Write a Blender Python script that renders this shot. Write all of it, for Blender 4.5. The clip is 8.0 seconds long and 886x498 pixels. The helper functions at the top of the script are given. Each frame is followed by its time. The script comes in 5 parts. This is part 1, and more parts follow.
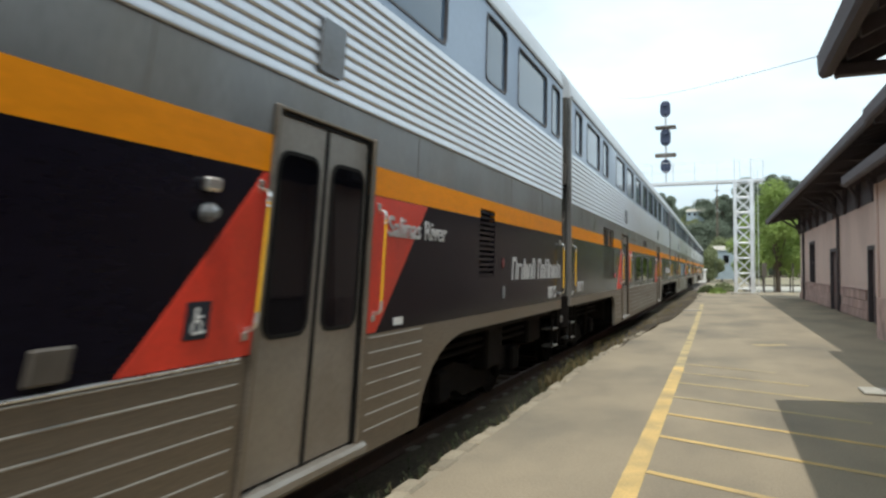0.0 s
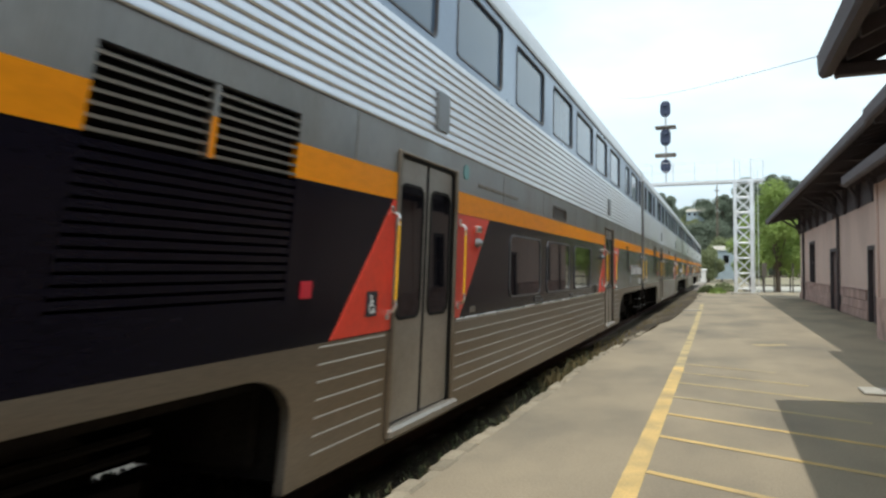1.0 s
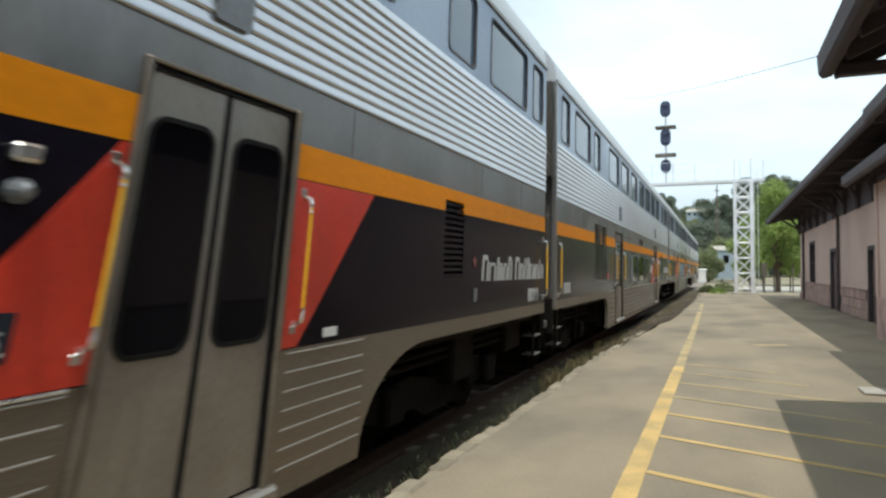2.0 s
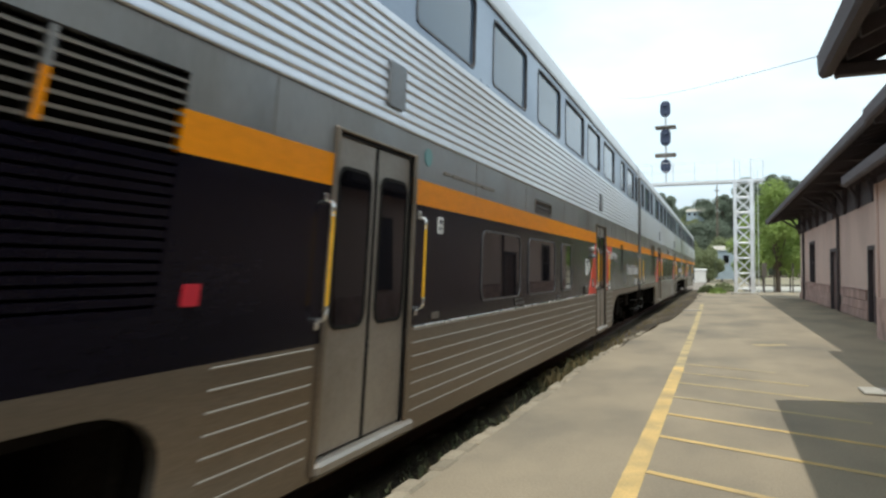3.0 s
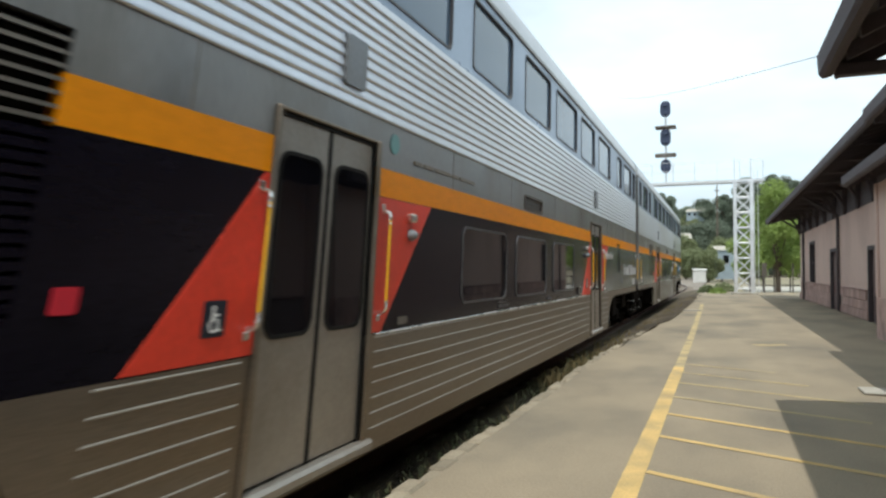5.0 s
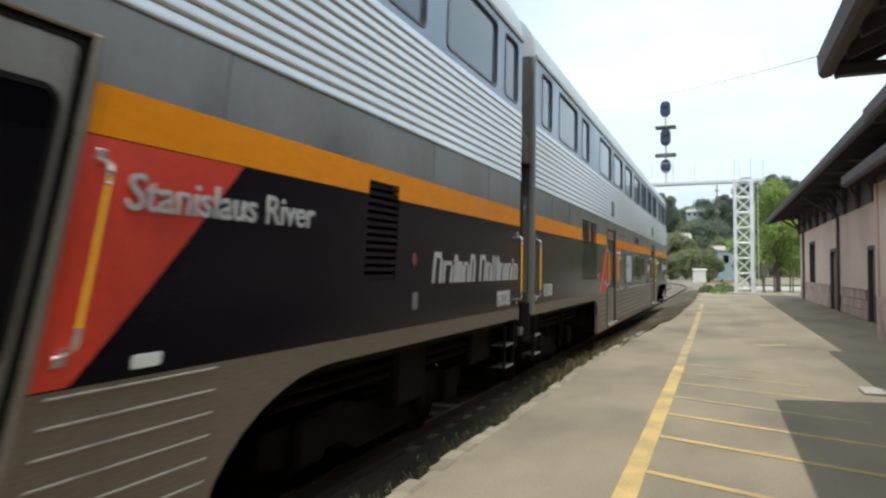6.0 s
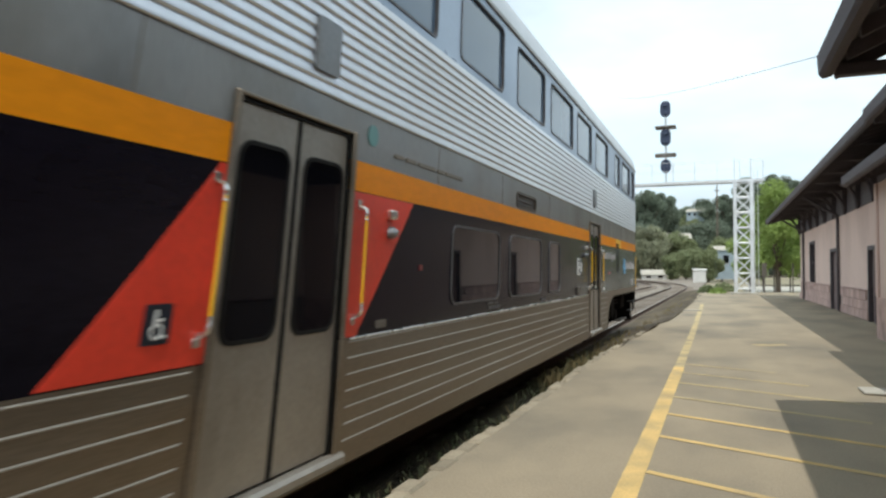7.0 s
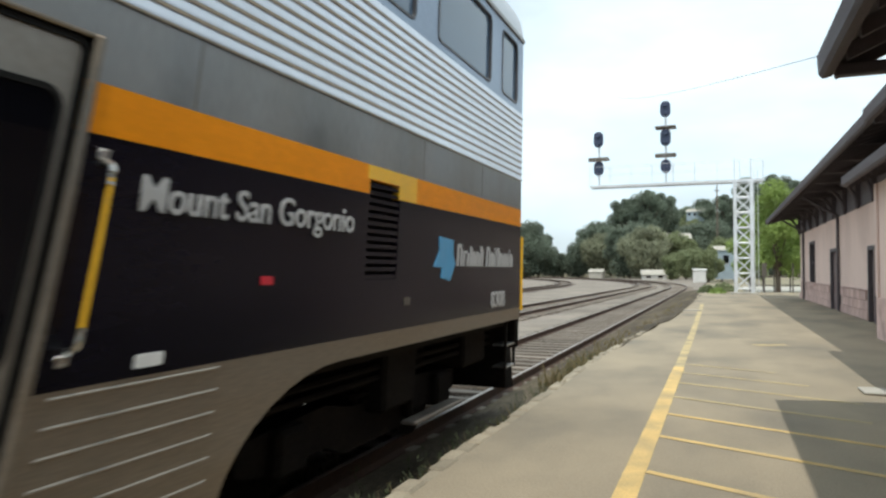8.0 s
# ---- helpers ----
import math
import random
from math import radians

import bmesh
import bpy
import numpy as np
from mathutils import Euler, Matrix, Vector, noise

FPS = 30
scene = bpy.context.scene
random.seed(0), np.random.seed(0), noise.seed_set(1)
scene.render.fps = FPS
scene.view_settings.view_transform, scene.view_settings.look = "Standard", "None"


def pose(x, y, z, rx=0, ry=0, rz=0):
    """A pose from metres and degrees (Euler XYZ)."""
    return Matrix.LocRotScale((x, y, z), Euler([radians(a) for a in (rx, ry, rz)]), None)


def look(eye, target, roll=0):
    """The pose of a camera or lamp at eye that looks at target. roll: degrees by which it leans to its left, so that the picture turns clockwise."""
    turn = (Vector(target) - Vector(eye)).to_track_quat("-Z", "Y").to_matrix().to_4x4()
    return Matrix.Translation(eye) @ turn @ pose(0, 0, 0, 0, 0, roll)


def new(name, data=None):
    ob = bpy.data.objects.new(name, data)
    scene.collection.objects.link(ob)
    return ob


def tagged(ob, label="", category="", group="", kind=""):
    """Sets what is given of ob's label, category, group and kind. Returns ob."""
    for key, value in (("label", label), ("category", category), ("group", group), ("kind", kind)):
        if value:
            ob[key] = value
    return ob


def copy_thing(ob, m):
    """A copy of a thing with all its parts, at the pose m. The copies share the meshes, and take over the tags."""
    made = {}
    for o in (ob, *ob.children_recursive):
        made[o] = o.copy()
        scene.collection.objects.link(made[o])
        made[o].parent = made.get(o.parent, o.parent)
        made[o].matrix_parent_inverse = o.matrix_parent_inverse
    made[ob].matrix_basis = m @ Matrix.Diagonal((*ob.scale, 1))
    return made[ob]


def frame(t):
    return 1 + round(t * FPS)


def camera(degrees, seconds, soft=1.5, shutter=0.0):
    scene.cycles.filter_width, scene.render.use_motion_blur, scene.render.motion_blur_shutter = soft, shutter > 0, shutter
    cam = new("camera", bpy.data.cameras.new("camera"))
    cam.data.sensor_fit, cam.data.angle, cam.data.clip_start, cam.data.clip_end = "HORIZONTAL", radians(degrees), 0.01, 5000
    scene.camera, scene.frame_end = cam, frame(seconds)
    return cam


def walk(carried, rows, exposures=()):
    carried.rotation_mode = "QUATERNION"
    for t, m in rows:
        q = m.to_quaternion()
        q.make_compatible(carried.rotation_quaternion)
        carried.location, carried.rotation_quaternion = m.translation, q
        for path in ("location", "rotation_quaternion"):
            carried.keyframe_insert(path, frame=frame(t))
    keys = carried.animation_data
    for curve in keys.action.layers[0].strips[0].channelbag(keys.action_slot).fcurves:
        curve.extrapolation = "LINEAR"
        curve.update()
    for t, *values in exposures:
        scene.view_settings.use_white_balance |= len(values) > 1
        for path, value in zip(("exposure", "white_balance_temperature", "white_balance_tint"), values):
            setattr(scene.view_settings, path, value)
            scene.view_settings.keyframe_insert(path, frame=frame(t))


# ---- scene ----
import functools

# The camera stands still on the platform; z = 0 is the platform, rails lie 0.2 m lower, the track runs along y.
EYE = Vector((0.0, 0.0, 1.42))
YAW, PITCH = radians(21.405), radians(1.749)
AIM = Vector((-math.sin(YAW) * math.cos(PITCH), math.cos(YAW) * math.cos(PITCH), math.sin(PITCH)))
cam = camera(64.19, 8.0, soft=2.5, shutter=1.12)
# the phone reads its picture from top to bottom in about 0.034 s, with a short exposure of each line
scene.cycles.rolling_shutter_type = "TOP"
scene.cycles.rolling_shutter_duration = 0.09
walk(cam, [(0.0, look(EYE, EYE + AIM)), (8.0, look(EYE, EYE + AIM))], exposures=[(0.0, -0.2, 6250, 8), (8.0, -0.2, 6250, 8)])

# ---------------------------------------------------------------- light
SUN_TO = Vector((0.09, -0.40, 1.0)).normalized()
SUN_EL = math.asin(SUN_TO.z)
SUN_AZ = math.atan2(SUN_TO.x, SUN_TO.y)


def make_world():
    w = bpy.data.worlds.new("sky")
    scene.world = w
    w.use_nodes = True
    nt = w.node_tree
    bg = nt.nodes["Background"]
    sky = nt.nodes.new("ShaderNodeTexSky")
    sky.sky_type, sky.sun_disc = "NISHITA", False
    sky.sun_elevation, sky.sun_rotation = SUN_EL, SUN_AZ
    sky.air_density, sky.dust_density, sky.ozone_density = 1.0, 2.5, 1.5
    tc = nt.nodes.new("ShaderNodeTexCoord")
    mp = nt.nodes.new("ShaderNodeMapping")
    mp.inputs["Scale"].default_value = (1.0, 1.0, 2.6)
    nz = nt.nodes.new("ShaderNodeTexNoise")
    nz.inputs["Scale"].default_value, nz.inputs["Detail"].default_value = 2.2, 6
    ramp = nt.nodes.new("ShaderNodeValToRGB")
    ramp.color_ramp.elements[0].position, ramp.color_ramp.elements[1].position = 0.33, 0.62
    ramp.color_ramp.elements[0].color = (0.58, 0.58, 0.58, 1)
    mix = nt.nodes.new("ShaderNodeMix")
    mix.data_type = "RGBA"
    mix.inputs["B"].default_value = (11.4, 12.9, 13.4, 1)
    nt.links.new(tc.outputs["Generated"], mp.inputs["Vector"])
    nt.links.new(mp.outputs["Vector"], nz.inputs["Vector"])
    nt.links.new(nz.outputs["Fac"], ramp.inputs["Fac"])
    nt.links.new(ramp.outputs["Color"], mix.inputs["Factor"])
    nt.links.new(sky.outputs["Color"], mix.inputs["A"])
    nt.links.new(mix.outputs["Result"], bg.inputs["Color"])
    bg.inputs["Strength"].default_value = 0.11


make_world()
sun = new("sun", bpy.data.lights.new("sun", "SUN"))
sun.data.energy, sun.data.angle, sun.data.color = 3.1, radians(0.6), (1.0, 0.955, 0.88)
sun.matrix_world = look((0, 0, 60), Vector((0, 0, 60)) - SUN_TO)


# ---------------------------------------------------------------- materials
def mat(name, base, rough=0.6, metal=0.0, var=0.15, scale=3.0, fine=40.0, bump=0.1, depth=0.01, stretch=(1, 1, 1),
        stain=None, stain_amount=0.5, stain_scale=0.6, rough_var=0.12, rand=0.0, coat=0.0, spec=0.5):
    """A procedural surface: base colour varied at two scales, stains of a second colour, fine relief."""
    m = bpy.data.materials.new(name)
    m.use_nodes = True
    nt = m.node_tree
    b = nt.nodes["Principled BSDF"]
    L = nt.links.new
    tc = nt.nodes.new("ShaderNodeTexCoord")
    mp = nt.nodes.new("ShaderNodeMapping")
    mp.inputs["Scale"].default_value = stretch
    L(tc.outputs["Object"], mp.inputs["Vector"])

    def nz(s, d=5.0):
        n = nt.nodes.new("ShaderNodeTexNoise")
        n.inputs["Scale"].default_value, n.inputs["Detail"].default_value = s, d
        L(mp.outputs["Vector"], n.inputs["Vector"])
        return n.outputs["Fac"]

    def remap(x, lo, hi, a=0.3, c=0.7):
        r = nt.nodes.new("ShaderNodeMapRange")
        r.inputs["From Min"].default_value, r.inputs["From Max"].default_value = a, c
        r.inputs["To Min"].default_value, r.inputs["To Max"].default_value = lo, hi
        L(x, r.inputs["Value"])
        return r.outputs["Result"]

    def mul(x, y):
        n = nt.nodes.new("ShaderNodeMath")
        n.operation = "MULTIPLY"
        L(x, n.inputs[0])
        L(y, n.inputs[1])
        return n.outputs[0]

    big, small = nz(scale), nz(fine)
    k = mul(remap(big, 1 - var, 1 + var), remap(small, 1 - var * 0.8, 1 + var * 0.8))
    if rand:
        oi = nt.nodes.new("ShaderNodeObjectInfo")
        k = mul(k, remap(oi.outputs["Random"], 1 - rand, 1 + rand, 0, 1))
    if stain:
        mx = nt.nodes.new("ShaderNodeMix")
        mx.data_type = "RGBA"
        mx.inputs["A"].default_value, mx.inputs["B"].default_value = (*base, 1), (*stain, 1)
        L(remap(nz(stain_scale, 8), 0, stain_amount, 0.45, 0.68), mx.inputs["Factor"])
        src = mx.outputs["Result"]
    else:
        rgb = nt.nodes.new("ShaderNodeRGB")
        rgb.outputs[0].default_value = (*base, 1)
        src = rgb.outputs[0]
    sc = nt.nodes.new("ShaderNodeVectorMath")
    sc.operation = "SCALE"
    L(src, sc.inputs[0])
    L(k, sc.inputs["Scale"])
    L(sc.outputs["Vector"], b.inputs["Base Color"])
    b.inputs["Metallic"].default_value = metal
    b.inputs["Coat Weight"].default_value = coat
    b.inputs["Specular IOR Level"].default_value = spec
    L(remap(big, max(0.02, rough - rough_var), min(1, rough + rough_var)), b.inputs["Roughness"])
    if bump:
        bp = nt.nodes.new("ShaderNodeBump")
        bp.inputs["Strength"].default_value, bp.inputs["Distance"].default_value = bump, depth
        L(small, bp.inputs["Height"])
        L(bp.outputs["Normal"], b.inputs["Normal"])
    return m


def glass(name, tint, rough=0.03, ior=1.45):
    """Window glass with a tint in its base colour."""
    m = bpy.data.materials.new(name)
    m.use_nodes = True
    b = m.node_tree.nodes["Principled BSDF"]
    b.inputs["Base Color"].default_value = (*tint, 1)
    b.inputs["Roughness"].default_value = rough
    b.inputs["IOR"].default_value = ior
    return m


STEEL = mat("stainless_steel", (0.305, 0.297, 0.285), 0.42, 0.9, 0.13, 1.1, 30, 0.04, 0.004, (1, 2.2, 0.35), (0.20, 0.175, 0.14), 0.5, 0.5)
STEEL_LOW = mat("road_grimed_steel", (0.25, 0.218, 0.180), 0.48, 0.85, 0.12, 0.8, 30, 0.05, 0.004, (1, 0.3, 3), (0.22, 0.16, 0.10), 0.6, 0.6)
# base lowered to carry the low light between the cars
END_WALL = mat("dusty_end_wall", (0.085, 0.078, 0.068), 0.6, 0.15, 0.2, 1.2, 25, 0.1, 0.005, (1, 1, 0.4), (0.10, 0.085, 0.07), 0.7, 0.9)
FLUTE = mat("fluted_steel", (0.67, 0.69, 0.73), 0.38, 0.95, 0.06, 0.5, 20, 0.02, 0.003, (1, 0.3, 1), (0.42, 0.38, 0.32), 0.35, 0.4)
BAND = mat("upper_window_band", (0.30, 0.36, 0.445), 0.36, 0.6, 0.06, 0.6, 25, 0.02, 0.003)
DOOR_STEEL = mat("door_steel", (0.36, 0.33, 0.29), 0.48, 0.7, 0.10, 1.2, 30, 0.05, 0.003, (1, 1, 1), (0.20, 0.16, 0.12), 0.5, 1.2)
NAVY = mat("navy_paint", (0.006, 0.005, 0.010), 0.20, 0, 0.25, 0.8, 25, 0.02, 0.003, (1, 0.4, 2), (0.014, 0.012, 0.016), 0.5, 0.5, spec=0.19, rough_var=0.05)
RED = mat("red_paint", (0.74, 0.048, 0.020), 0.42, 0, 0.10, 1.5, 25, 0.03, 0.003, (1, 1, 1), (0.30, 0.035, 0.02), 0.5, 0.9)
ORANGE = mat("orange_paint", (0.86, 0.29, 0.002), 0.5, 0, 0.08, 0.8, 25, 0.03, 0.003, (1, 0.3, 1), (0.58, 0.18, 0.006), 0.45, 0.5, spec=0.12)
YELLOW = mat("safety_yellow", (0.90, 0.50, 0.02), 0.45, 0, 0.08, 3, 40, 0.03, 0.002)
WHITE = mat("white_lettering", (0.45, 0.44, 0.43), 0.55, 0, 0.06, 2, 40, 0.0)
SIGN_WHITE = mat("sign_white", (0.75, 0.75, 0.73), 0.5, 0, 0.05, 3, 40, 0.0)
SIGN_BLUE = mat("sign_blue", (0.014, 0.02, 0.032), 0.4, 0, 0.05, 3, 40, 0.0)
SIGN_CYAN = mat("emblem_blue", (0.10, 0.36, 0.62), 0.45, 0, 0.05, 3, 40, 0.0)
SIGN_TEAL = mat("emblem_teal", (0.12, 0.28, 0.27), 0.45, 0, 0.05, 3, 40, 0.0)
DULL_RED = mat("faded_red", (0.16, 0.03, 0.03), 0.5, 0, 0.1, 3, 40, 0.0)
SIGN_RED = mat("sign_red", (0.60, 0.02, 0.04), 0.45, 0, 0.05, 3, 40, 0.0)
# ribs set paler than the skirt: their specular glints are in the base
RIB = mat("polished_rib_edge", (0.42, 0.39, 0.345), 0.38, 0.55, 0.05, 0.8, 20, 0.0, rough_var=0.03)
CHROME = mat("bright_metal", (0.72, 0.70, 0.66), 0.28, 1.0, 0.05, 3, 40, 0.02, 0.002)
RUBBER = mat("black_rubber", (0.012, 0.011, 0.010), 0.75, 0, 0.2, 3, 40, 0.05, spec=0.15)
GLASS = glass("tinted_glass", (0.004, 0.004, 0.006), ior=1.33)
# pale blue base paints the sky's reflection into the upper panes
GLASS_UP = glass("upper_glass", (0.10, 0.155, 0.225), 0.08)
FRAME_GREY = mat("dull_grey_window_frame", (0.075, 0.072, 0.075), 0.4, 0.2, 0.15, 3, 40, 0.03)
GASKET = mat("window_gasket", (0.055, 0.052, 0.055), 0.5, 0, 0.15, 3, 40, 0.03)
PLATE = mat("dull_cover_plate", (0.23, 0.24, 0.25), 0.5, 0.5, 0.12, 2, 30, 0.04, 0.003, (1, 1, 1), (0.16, 0.15, 0.14), 0.6, 2.0)
# grime black, with the shade under the cars put into it
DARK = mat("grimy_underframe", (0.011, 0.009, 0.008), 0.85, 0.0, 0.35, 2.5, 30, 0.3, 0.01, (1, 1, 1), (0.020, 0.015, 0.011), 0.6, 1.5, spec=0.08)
END_STEEL = mat("weathered_end_steel", (0.15, 0.132, 0.112), 0.6, 0.4, 0.2, 1.2, 25, 0.1, 0.005, (1, 1, 0.4), (0.09, 0.07, 0.055), 0.7, 0.9)
ROOF_STEEL = mat("roof_steel", (0.55, 0.56, 0.57), 0.4, 0.7, 0.08, 0.8, 25, 0.03, 0.004)

ASPHALT = mat("worn_platform_asphalt", (0.325, 0.265, 0.182), 0.9, 0, 0.15, 0.9, 70, 0.5, 0.008, (1, 0.55, 1), (0.195, 0.168, 0.125), 0.95, 0.7)
EDGE_STONE = mat("worn_edge_stone", (0.325, 0.275, 0.195), 0.9, 0, 0.15, 4, 60, 0.4, 0.01, (1, 1, 1), (0.20, 0.16, 0.11), 0.7, 2.5, rand=0.2)
LINE = mat("worn_yellow_line", (0.66, 0.455, 0.175), 0.8, 0, 0.16, 3, 60, 0.3, 0.003, (1, 1, 1), (0.40, 0.30, 0.16), 0.8, 1.6)
LINE_PALE = mat("faded_yellow_line", (0.52, 0.40, 0.20), 0.85, 0, 0.15, 2, 60, 0.3, 0.003, (1, 1, 1), (0.29, 0.24, 0.165), 1.0, 1.8)
BALLAST = mat("ballast_stone", (0.135, 0.108, 0.084), 0.95, 0, 0.45, 1.2, 26, 1.0, 0.05, (1, 1, 1), (0.12, 0.095, 0.075), 0.8, 0.8)
VERGE = mat("oily_verge_dirt", (0.085, 0.069, 0.050), 0.95, 0, 0.35, 1.5, 22, 0.9, 0.03, (1, 0.5, 1), (0.15, 0.12, 0.08), 0.8, 0.7, spec=0.1)
GRAVEL = mat("pale_yard_gravel", (0.235, 0.198, 0.160), 0.95, 0, 0.25, 0.4, 14, 0.8, 0.03, (1, 1, 1), (0.17, 0.14, 0.105), 0.8, 0.25)
RAIL_TOP = mat("polished_rail", (0.34, 0.29, 0.245), 0.42, 0.8, 0.05, 2, 40, 0.02)
RUST = mat("rusty_rail", (0.085, 0.05, 0.035), 0.85, 0.3, 0.25, 3, 40, 0.2)
TIE = mat("weathered_sleeper", (0.21, 0.178, 0.142), 0.9, 0, 0.2, 2, 50, 0.4, 0.01, (0.3, 3, 1), (0.12, 0.09, 0.07), 0.6, 1.5, rand=0.25)
GROUND = mat("dry_earth", (0.27, 0.23, 0.155), 0.95, 0, 0.25, 0.08, 6, 0.6, 0.05, (1, 1, 1), (0.16, 0.155, 0.08), 0.8, 0.05)
STUCCO = mat("pink_buff_stucco", (0.70, 0.53, 0.465), 0.9, 0, 0.06, 0.8, 50, 0.25, 0.005, (1, 1, 0.5), (0.50, 0.36, 0.31), 0.6, 0.7)
PLINTH = mat("pink_stone_block", (0.52, 0.36, 0.32), 0.9, 0, 0.18, 3, 40, 0.5, 0.01, (1, 1, 1), (0.27, 0.18, 0.15), 0.6, 2.0, rand=0.16)
MORTAR = mat("mortar", (0.34, 0.27, 0.235), 0.95, 0, 0.1, 3, 40, 0.3)
BROWN = mat("dark_brown_timber", (0.080, 0.064, 0.070), 0.7, 0, 0.2, 3, 30, 0.2, 0.006, (4, 0.4, 4))
DOOR_BROWN = mat("brown_painted_door", (0.13, 0.08, 0.075), 0.6, 0, 0.15, 2, 30, 0.15, 0.005)
ROOFING = mat("slate_roof", (0.10, 0.09, 0.098), 0.8, 0, 0.2, 2, 20, 0.5, 0.02)
WHITE_STEEL = mat("white_painted_steel", (0.72, 0.74, 0.76), 0.45, 0.1, 0.06, 2, 30, 0.05, 0.003, (1, 1, 1), (0.52, 0.50, 0.46), 0.5, 1.2)
# signal black with the blue of distance haze mixed in
SIGNAL_BLACK = mat("signal_black", (0.045, 0.060, 0.11), 0.6, 0, 0.15, 3, 30, 0.05)
WIRE = mat("wire", (0.03, 0.03, 0.03), 0.6, 0, 0.1)
BARK = mat("bark", (0.16, 0.125, 0.095), 0.95, 0, 0.25, 4, 30, 0.6, 0.03, (1, 1, 0.2))
WALL_WHITE = mat("white_house_wall", (0.60, 0.58, 0.54), 0.8, 0, 0.06, 1, 20, 0.1)
WALL_BLUE = mat("grey_blue_wall", (0.30, 0.36, 0.40), 0.8, 0, 0.1, 1, 20, 0.1)
CONCRETE = mat("pale_concrete", (0.42, 0.39, 0.33), 0.85, 0, 0.1, 1.5, 40, 0.2, 0.004, (1, 1, 1), (0.34, 0.31, 0.26), 0.5, 1.0)


def leaf_mat(name, base, back):
    """Leaves that let part of the light through."""
    m = mat(name, base, 0.7, 0, 0.25, 0.12, 1.0, 0.0, 0.01, (1, 1, 1), back, 0.7, 0.12, spec=0.1)
    nt = m.node_tree
    p = nt.nodes["Principled BSDF"]
    out = nt.nodes["Material Output"]
    tr = nt.nodes.new("ShaderNodeBsdfTranslucent")
    ms = nt.nodes.new("ShaderNodeMixShader")
    ms.inputs[0].default_value = 0.42
    nt.links.new(p.inputs["Base Color"].links[0].from_socket, tr.inputs["Color"])
    nt.links.new(p.outputs[0], ms.inputs[1])
    nt.links.new(tr.outputs[0], ms.inputs[2])
    nt.links.new(ms.outputs[0], out.inputs["Surface"])
    return m


# tree greens lightened and greyed: aerial haze is painted into these bases
LEAF_DARK = leaf_mat("dark_evergreen_leaves", (0.200, 0.235, 0.175), (0.150, 0.185, 0.140))
LEAF_MID = leaf_mat("mid_green_leaves", (0.275, 0.305, 0.165), (0.215, 0.245, 0.135))
LEAF_GREY = leaf_mat("grey_green_leaves", (0.31, 0.32, 0.215), (0.25, 0.26, 0.175))
LEAF_BRIGHT = leaf_mat("bright_green_leaves", (0.32, 0.41, 0.13), (0.21, 0.29, 0.085))
WEED_DARK = leaf_mat("dark_weed_leaves", (0.085, 0.095, 0.05), (0.06, 0.065, 0.04))
WEED = leaf_mat("dry_weeds", (0.23, 0.18, 0.09), (0.13, 0.125, 0.055))


# ---------------------------------------------------------------- mesh helpers
def finish(name, bm, material, parent=None, label="", smooth=False):
    me = bpy.data.meshes.new(name)
    bm.normal_update()
    bm.to_mesh(me)
    bm.free()
    if material:
        me.materials.append(material)
    if smooth:
        for p in me.polygons:
            p.use_smooth = True
    ob = new(name, me)
    if parent:
        ob.parent = parent
    if label:
        ob["label"] = label
    return ob


def sweep(bm, pts, r, n=6):
    """One bent round bar through the points."""
    pts = [Vector(p) for p in pts]
    rings = []
    for i, p in enumerate(pts):
        d = (pts[min(i + 1, len(pts) - 1)] - pts[max(i - 1, 0)]).normalized()
        q = d.to_track_quat("Z", "Y").to_matrix()
        rings.append([bm.verts.new(p + q @ Vector((r * math.cos(6.28319 * k / n), r * math.sin(6.28319 * k / n), 0))) for k in range(n)])
    for a, b in zip(rings[:-1], rings[1:]):
        for k in range(n):
            bm.faces.new((a[k], a[(k + 1) % n], b[(k + 1) % n], b[k]))
    bm.faces.new(rings[0][::-1])
    bm.faces.new(rings[-1])


def part(name, bm, material, parent, label="", smooth=False):
    return finish(name, bm, material, parent, label, smooth)


def share(ob, m, parent=None):
    """Another piece on the same mesh."""
    o = new(ob.name.split(".")[0], ob.data)
    o.parent = parent or ob.parent
    o.matrix_basis = m
    return o


def box(bm, x0, x1, y0, y1, z0, z1, bevel=0.0):
    r = bmesh.ops.create_cube(bm, size=1.0)
    vs = r["verts"]
    for v in vs:
        v.co = Vector((x0 + (v.co.x + 0.5) * (x1 - x0), y0 + (v.co.y + 0.5) * (y1 - y0), z0 + (v.co.z + 0.5) * (z1 - z0)))
    if bevel:
        es = list({e for v in vs for e in v.link_edges})
        bmesh.ops.bevel(bm, geom=es, offset=bevel, segments=1, affect="EDGES")


def boxes(*args, bevel=0.0):
    bm = bmesh.new()
    for a in args:
        box(bm, *a, bevel=bevel)
    return bm


def tube(bm, a, b, r, n=8, r2=None):
    a, b = Vector(a), Vector(b)
    d = b - a
    q = d.to_track_quat("Z", "Y").to_matrix()
    ra, rb = r, r if r2 is None else r2
    lo = [bm.verts.new(a + q @ Vector((ra * math.cos(6.28319 * i / n), ra * math.sin(6.28319 * i / n), 0))) for i in range(n)]
    hi = [bm.verts.new(b + q @ Vector((rb * math.cos(6.28319 * i / n), rb * math.sin(6.28319 * i / n), 0))) for i in range(n)]
    for i in range(n):
        bm.faces.new((lo[i], lo[(i + 1) % n], hi[(i + 1) % n], hi[i]))
    bm.faces.new(lo[::-1])
    bm.faces.new(hi)


